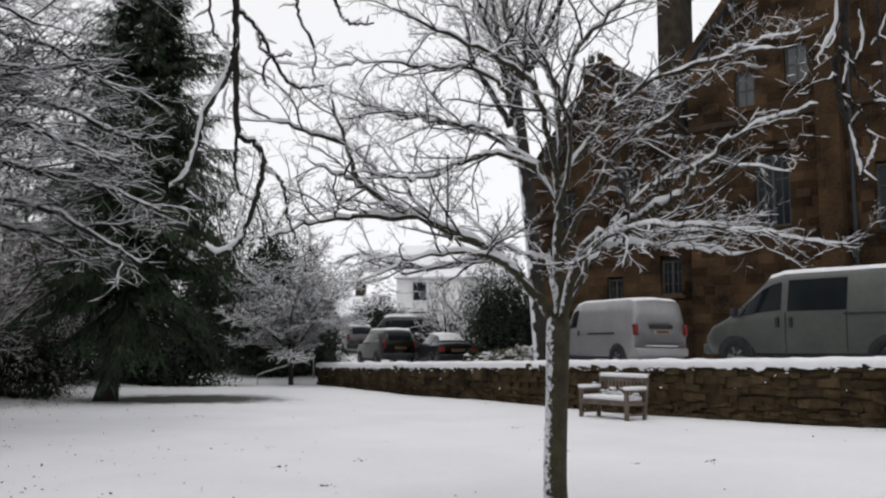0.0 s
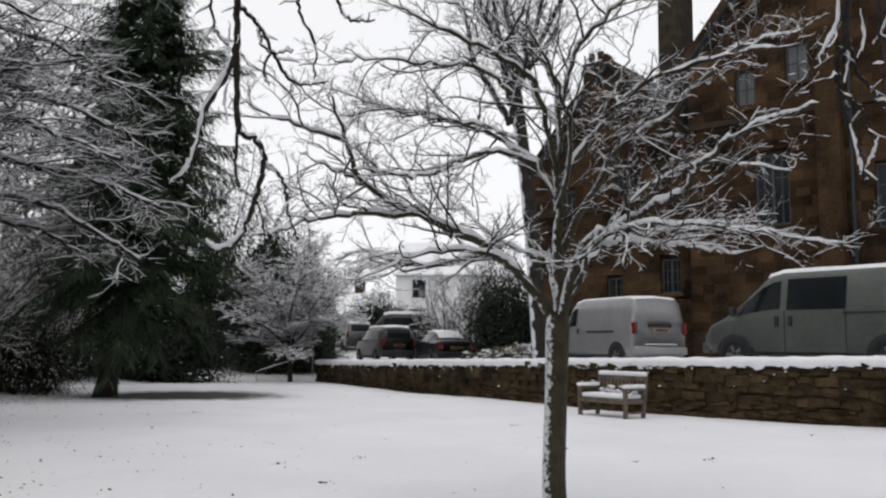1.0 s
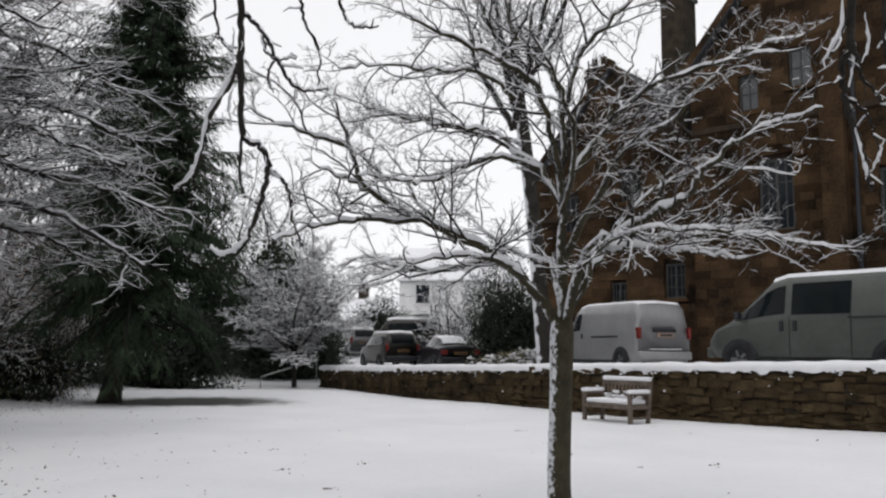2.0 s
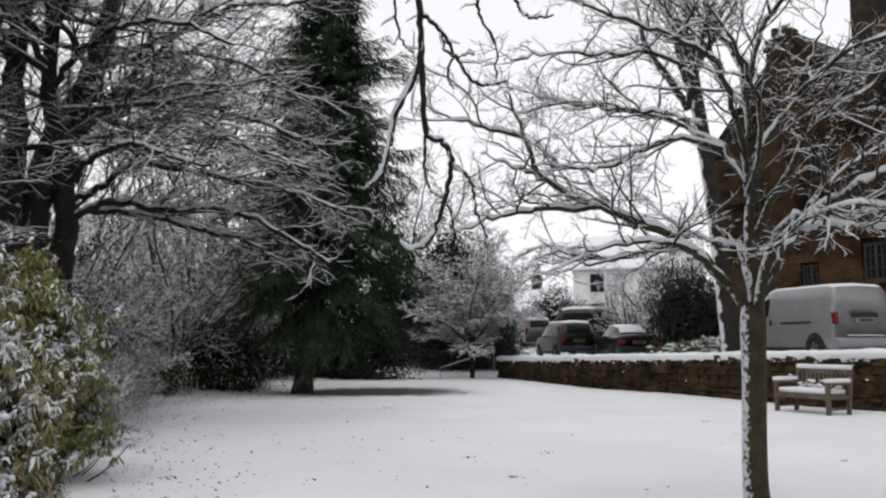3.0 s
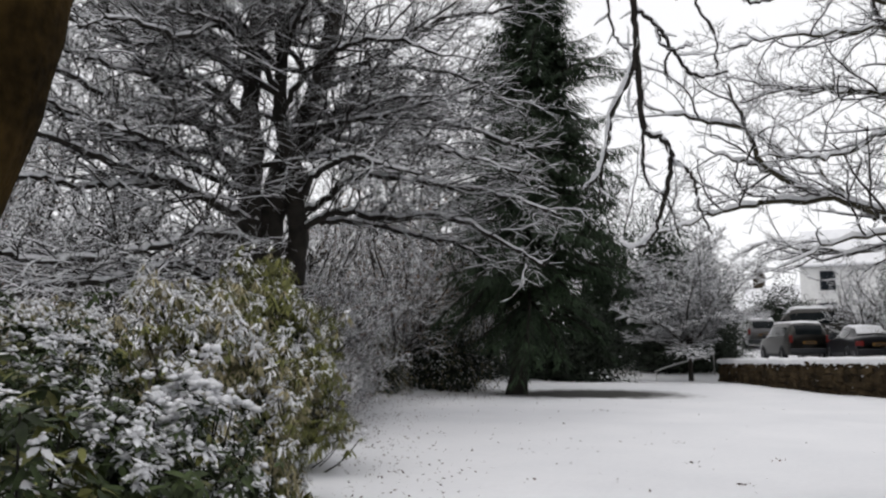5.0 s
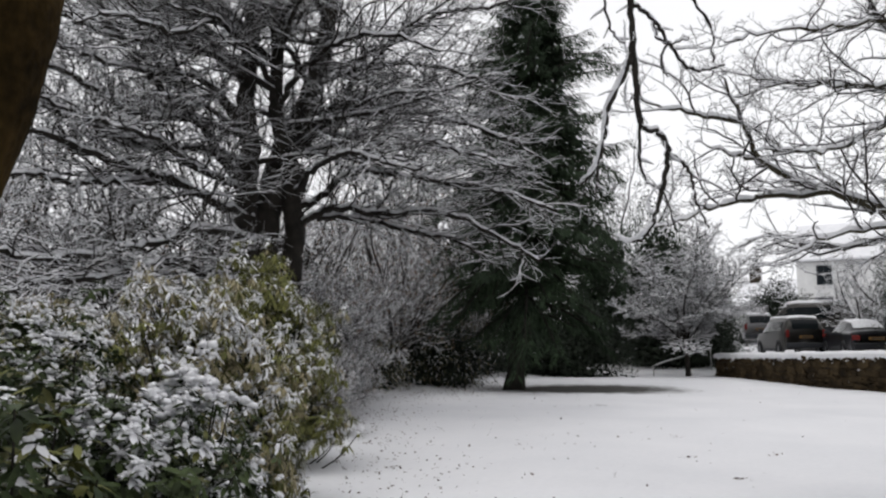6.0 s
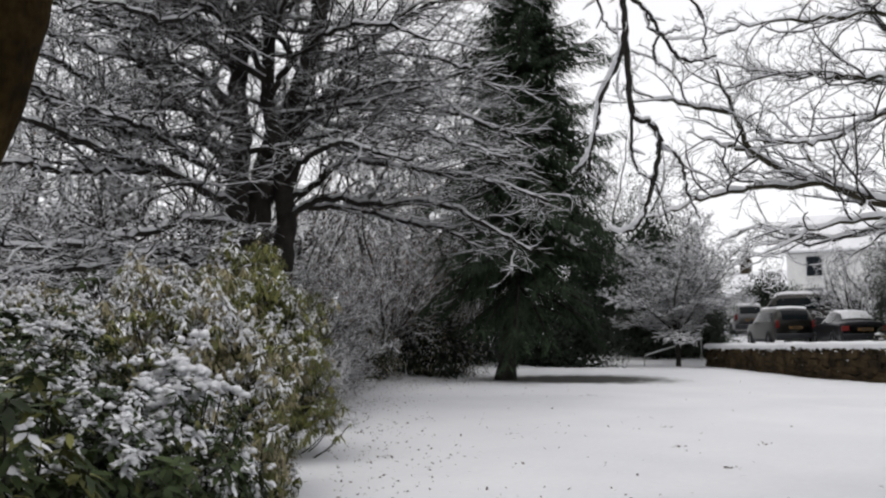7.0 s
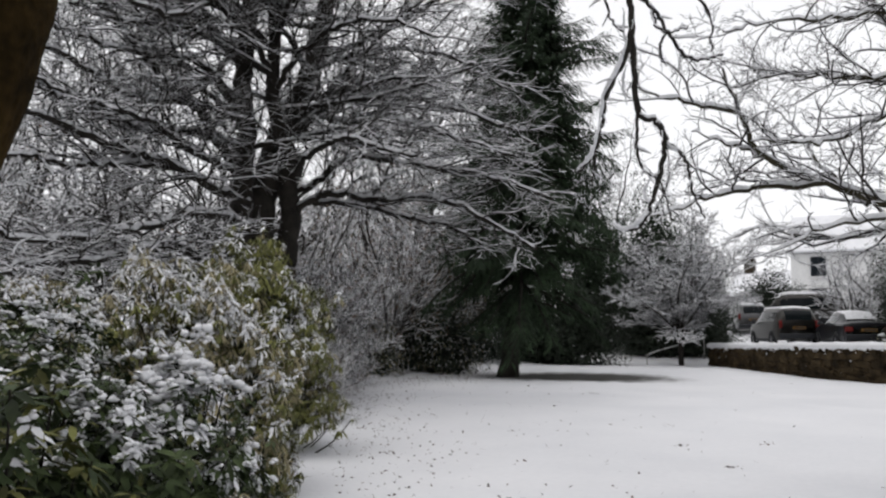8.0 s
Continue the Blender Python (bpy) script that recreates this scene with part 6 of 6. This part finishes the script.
def build_white_house():
    e = thing("white_house", (-3.55, 64.5, 0.3), "white rendered cottage with a snow-covered roof", "house", turn=-4)
    w, d, h = 9.5, 7.0, 6.6
    part("wall", prism([(0, -1), (w, -1), (w, h), (0, h)], d, 0.0), RENDER_WHITE, e, "white rendered wall")
    run, rise = math.hypot(d / 2 + 0.2, 2.6), 2.6
    ang = math.atan2(rise, d / 2)
    for sd in (1, -1):
        c = Vector((w / 2, d / 2 - sd * (d / 4 + 0.08), h + rise / 2 + 0.02))
        part("roof", boxes([(c, (w + 0.3, run + 0.1, 0.12), Matrix.Rotation(sd * ang, 4, "X"))], 0.01), SLATE, e, "slate roof under snow")
        part("roof_snow", boxes([(c + Vector((0, -0.04 * sd, 0.10)), (w + 0.4, run + 0.3, 0.2), Matrix.Rotation(sd * ang, 4, "X"))], 0.05), SNOW, e, "thick smooth snow on the roof", True)
    part("gable_wall", prism([(0, 0), (d, 0), (d / 2, rise)], 0.25), RENDER_WHITE, e).matrix_local = Matrix.Translation((0.25, 0, h)) @ Matrix.Rotation(radians(90), 4, "Z")
    for x, z, ww, hh in ((1.8, 4.85, 1.0, 1.38), (1.7, 2.65, 1.2, 1.35)):
        framed_window(e, Vector((x, -0.03, z)), Matrix(), ww, hh, FRAME_DARK, 1, 1, RENDER_WHITE)
    e2 = thing("far_house", (-9.6, 78.0, -0.9), "distant house with snowy roof and dark chimney", "house", turn=-10)
    part("wall", prism([(0, -1), (8, -1), (8, 5.0), (0, 5.0)], 7, 0.0), SAND_JOINT, e2)
    for sd in (1, -1):
        c = Vector((4, 3.5 - sd * 1.8, 5.0 + 1.2))
        part("roof", boxes([(c, (8.3, 4.4, 0.12), Matrix.Rotation(sd * radians(34), 4, "X"))], 0.01), SLATE, e2)
        part("roof_snow", boxes([(c + Vector((0, 0, 0.14)), (8.2, 4.3, 0.14), Matrix.Rotation(sd * radians(34), 4, "X"))], 0.05), SNOW, e2, smooth=True)
    chimney(e2, 1.1, 3.5, 4.8, 0.85, 0.8, 3.8, MORTAR)


build_white_house()


# ---- fallen leaves on the snow ----
def build_litter():
    random.seed(41)
    np.random.seed(41)
    pos = []
    while len(pos) < 3600:
        y = random.uniform(5, 24)
        edge = -0.62 * y - 1.3 if y < 16 else -11.0
        x = edge + abs(random.gauss(0, 1.3)) - 0.4
        if random.random() < 0.08:
            x += abs(random.gauss(0, 3.0))
        if random.random() < 0.03:
            x = random.uniform(-9, 8)
        pos.append((x, y, lawn_z(x, y) + 0.05 * fractal(x * 0.25, y * 0.25, 0) + 0.02))
    # small tufts of grass tips and leaves that break the snow
    for _ in range(22):
        cx, cy = random.uniform(-7, 6), random.uniform(4.5, 17)
        for _ in range(random.randint(5, 14)):
            x, y = cx + random.gauss(0, 0.06), cy + random.gauss(0, 0.05)
            pos.append((x, y, lawn_z(x, y) + 0.05 * fractal(x * 0.25, y * 0.25, 0) + 0.012))
    n = len(pos)
    way = np.random.normal(0, 1, (n, 3)) * np.array([[1, 1, 0.25]])
    v, f = leaf_arrays(np.array(pos), unit(way), unit(np.random.normal(0, 0.5, (n, 3)) + np.array([[0, 0, 1.0]])), np.random.uniform(0.016, 0.055, n), np.random.uniform(0.01, 0.03, n), simple=True)
    ob = mesh_object("fallen_leaves", v, f, RUSSET)
    tagged(ob, "scattered brown fallen leaves on the snow", "leaves", kind="stuff")


build_litter()


# ---- the stones of the retaining wall, last ----
def stone_mesh(seed, w, h, d):
    rnd = random.Random(seed)
    bm = bmesh.new()
    bmesh.ops.create_cube(bm, size=1, matrix=Matrix.Diagonal((w, d, h, 1)))
    bmesh.ops.bevel(bm, geom=list(bm.edges), offset=min(w, h) * 0.13, segments=1, affect="EDGES")
    for vtx in bm.verts:
        vtx.co += Vector((rnd.gauss(0, 0.024), rnd.gauss(0, 0.018), rnd.gauss(0, 0.020)))
    bmesh.ops.recalc_face_normals(bm, faces=bm.faces)
    me = bpy.data.meshes.new("stone")
    bm.to_mesh(me)
    bm.free()
    me.materials.append(STONE)
    return me


def build_stones():
    random.seed(77)
    kinds = {}
    for k, w in enumerate((0.16, 0.22, 0.29, 0.37, 0.50)):
        for hh in (0.09, 0.13, 0.18):
            kinds[(w, hh)] = [stone_mesh(k * 10 + j, w + 0.004, hh + 0.004, 0.2) for j in range(4)]
    parts, rest = 0, []
    near = WALL_LEN - 16.5
    z = -0.05
    while z < 1.35:
        hh = random.choice((0.09, 0.13, 0.18))
        s = random.random() * 0.2
        while s < WALL_LEN - 2.0:
            w = random.choice((0.16, 0.22, 0.29, 0.37, 0.50))
            p, t, out = wall_at(s + w / 2)
            top = wall_top(p.y)
            if z + hh < top + 0.04:
                q = p + out * (0.09 - random.uniform(0, 0.032))
                m = Matrix.Translation((q.x, q.y, z + hh / 2 + random.gauss(0, 0.018))) @ Matrix.Rotation(math.atan2(t.y, t.x), 4, "Z") @ Matrix.Rotation(random.gauss(0, 0.09), 4, "Y") @ Matrix.Diagonal((random.uniform(0.85, 1.05), 1, random.uniform(0.7, 1.12), 1))
                me = random.choice(kinds[(w, hh)])
                if 11.5 < s < 20.5 and parts < 300:
                    o = new("stone", me)
                    o.parent = WALL_CORE
                    o.matrix_local = m
                    parts += 1
                else:
                    rest.append((me, m))
            s += w
        z += hh
    V, F, base = [], [], 0
    for me, m in rest:
        a = np.empty(len(me.vertices) * 3, dtype=np.float32)
        me.vertices.foreach_get("co", a)
        a = a.reshape(-1, 3) @ np.array(m.to_3x3()).T + np.array(m.translation)
        V += [tuple(r) for r in a]
        F += [tuple(i + base for i in pl.vertices) for pl in me.polygons]
        base += len(a)
    me = bpy.data.meshes.new("stones")
    me.from_pydata(V, [], F)
    me.materials.append(STONE)
    o = new("stones", me)
    o.parent = WALL_CORE
    tagged(o, "rubble stones of the wall", kind="stuff")


def build_ledge_snow():
    """Small pads of snow caught on the wall's projecting stones, most of them near the top."""
    random.seed(91)
    np.random.seed(91)
    pos, size = [], []
    for _ in range(480):
        s = random.uniform(1, WALL_LEN - 2)
        p, t, out = wall_at(s)
        z = wall_top(p.y) - 0.04 - abs(random.gauss(0, 0.07)) - (random.random() < 0.12) * random.random() * 0.5
        if fractal(s * 0.9, 5, 1) + random.uniform(-0.3, 0.3) < 0.0:
            continue
        q = p - out * 0.02
        pos.append((q.x, q.y, z))
        k = random.uniform(0.02, 0.06)
        size.append((k, k * 0.8, k * 0.45))
    v, f = blob_arrays(np.array(pos), np.array(size))
    tagged(mesh_object("ledge_snow", v, f, SNOW, WALL_CORE, "pads of snow on the wall's ledges"), kind="stuff")


build_stones()
build_ledge_snow()
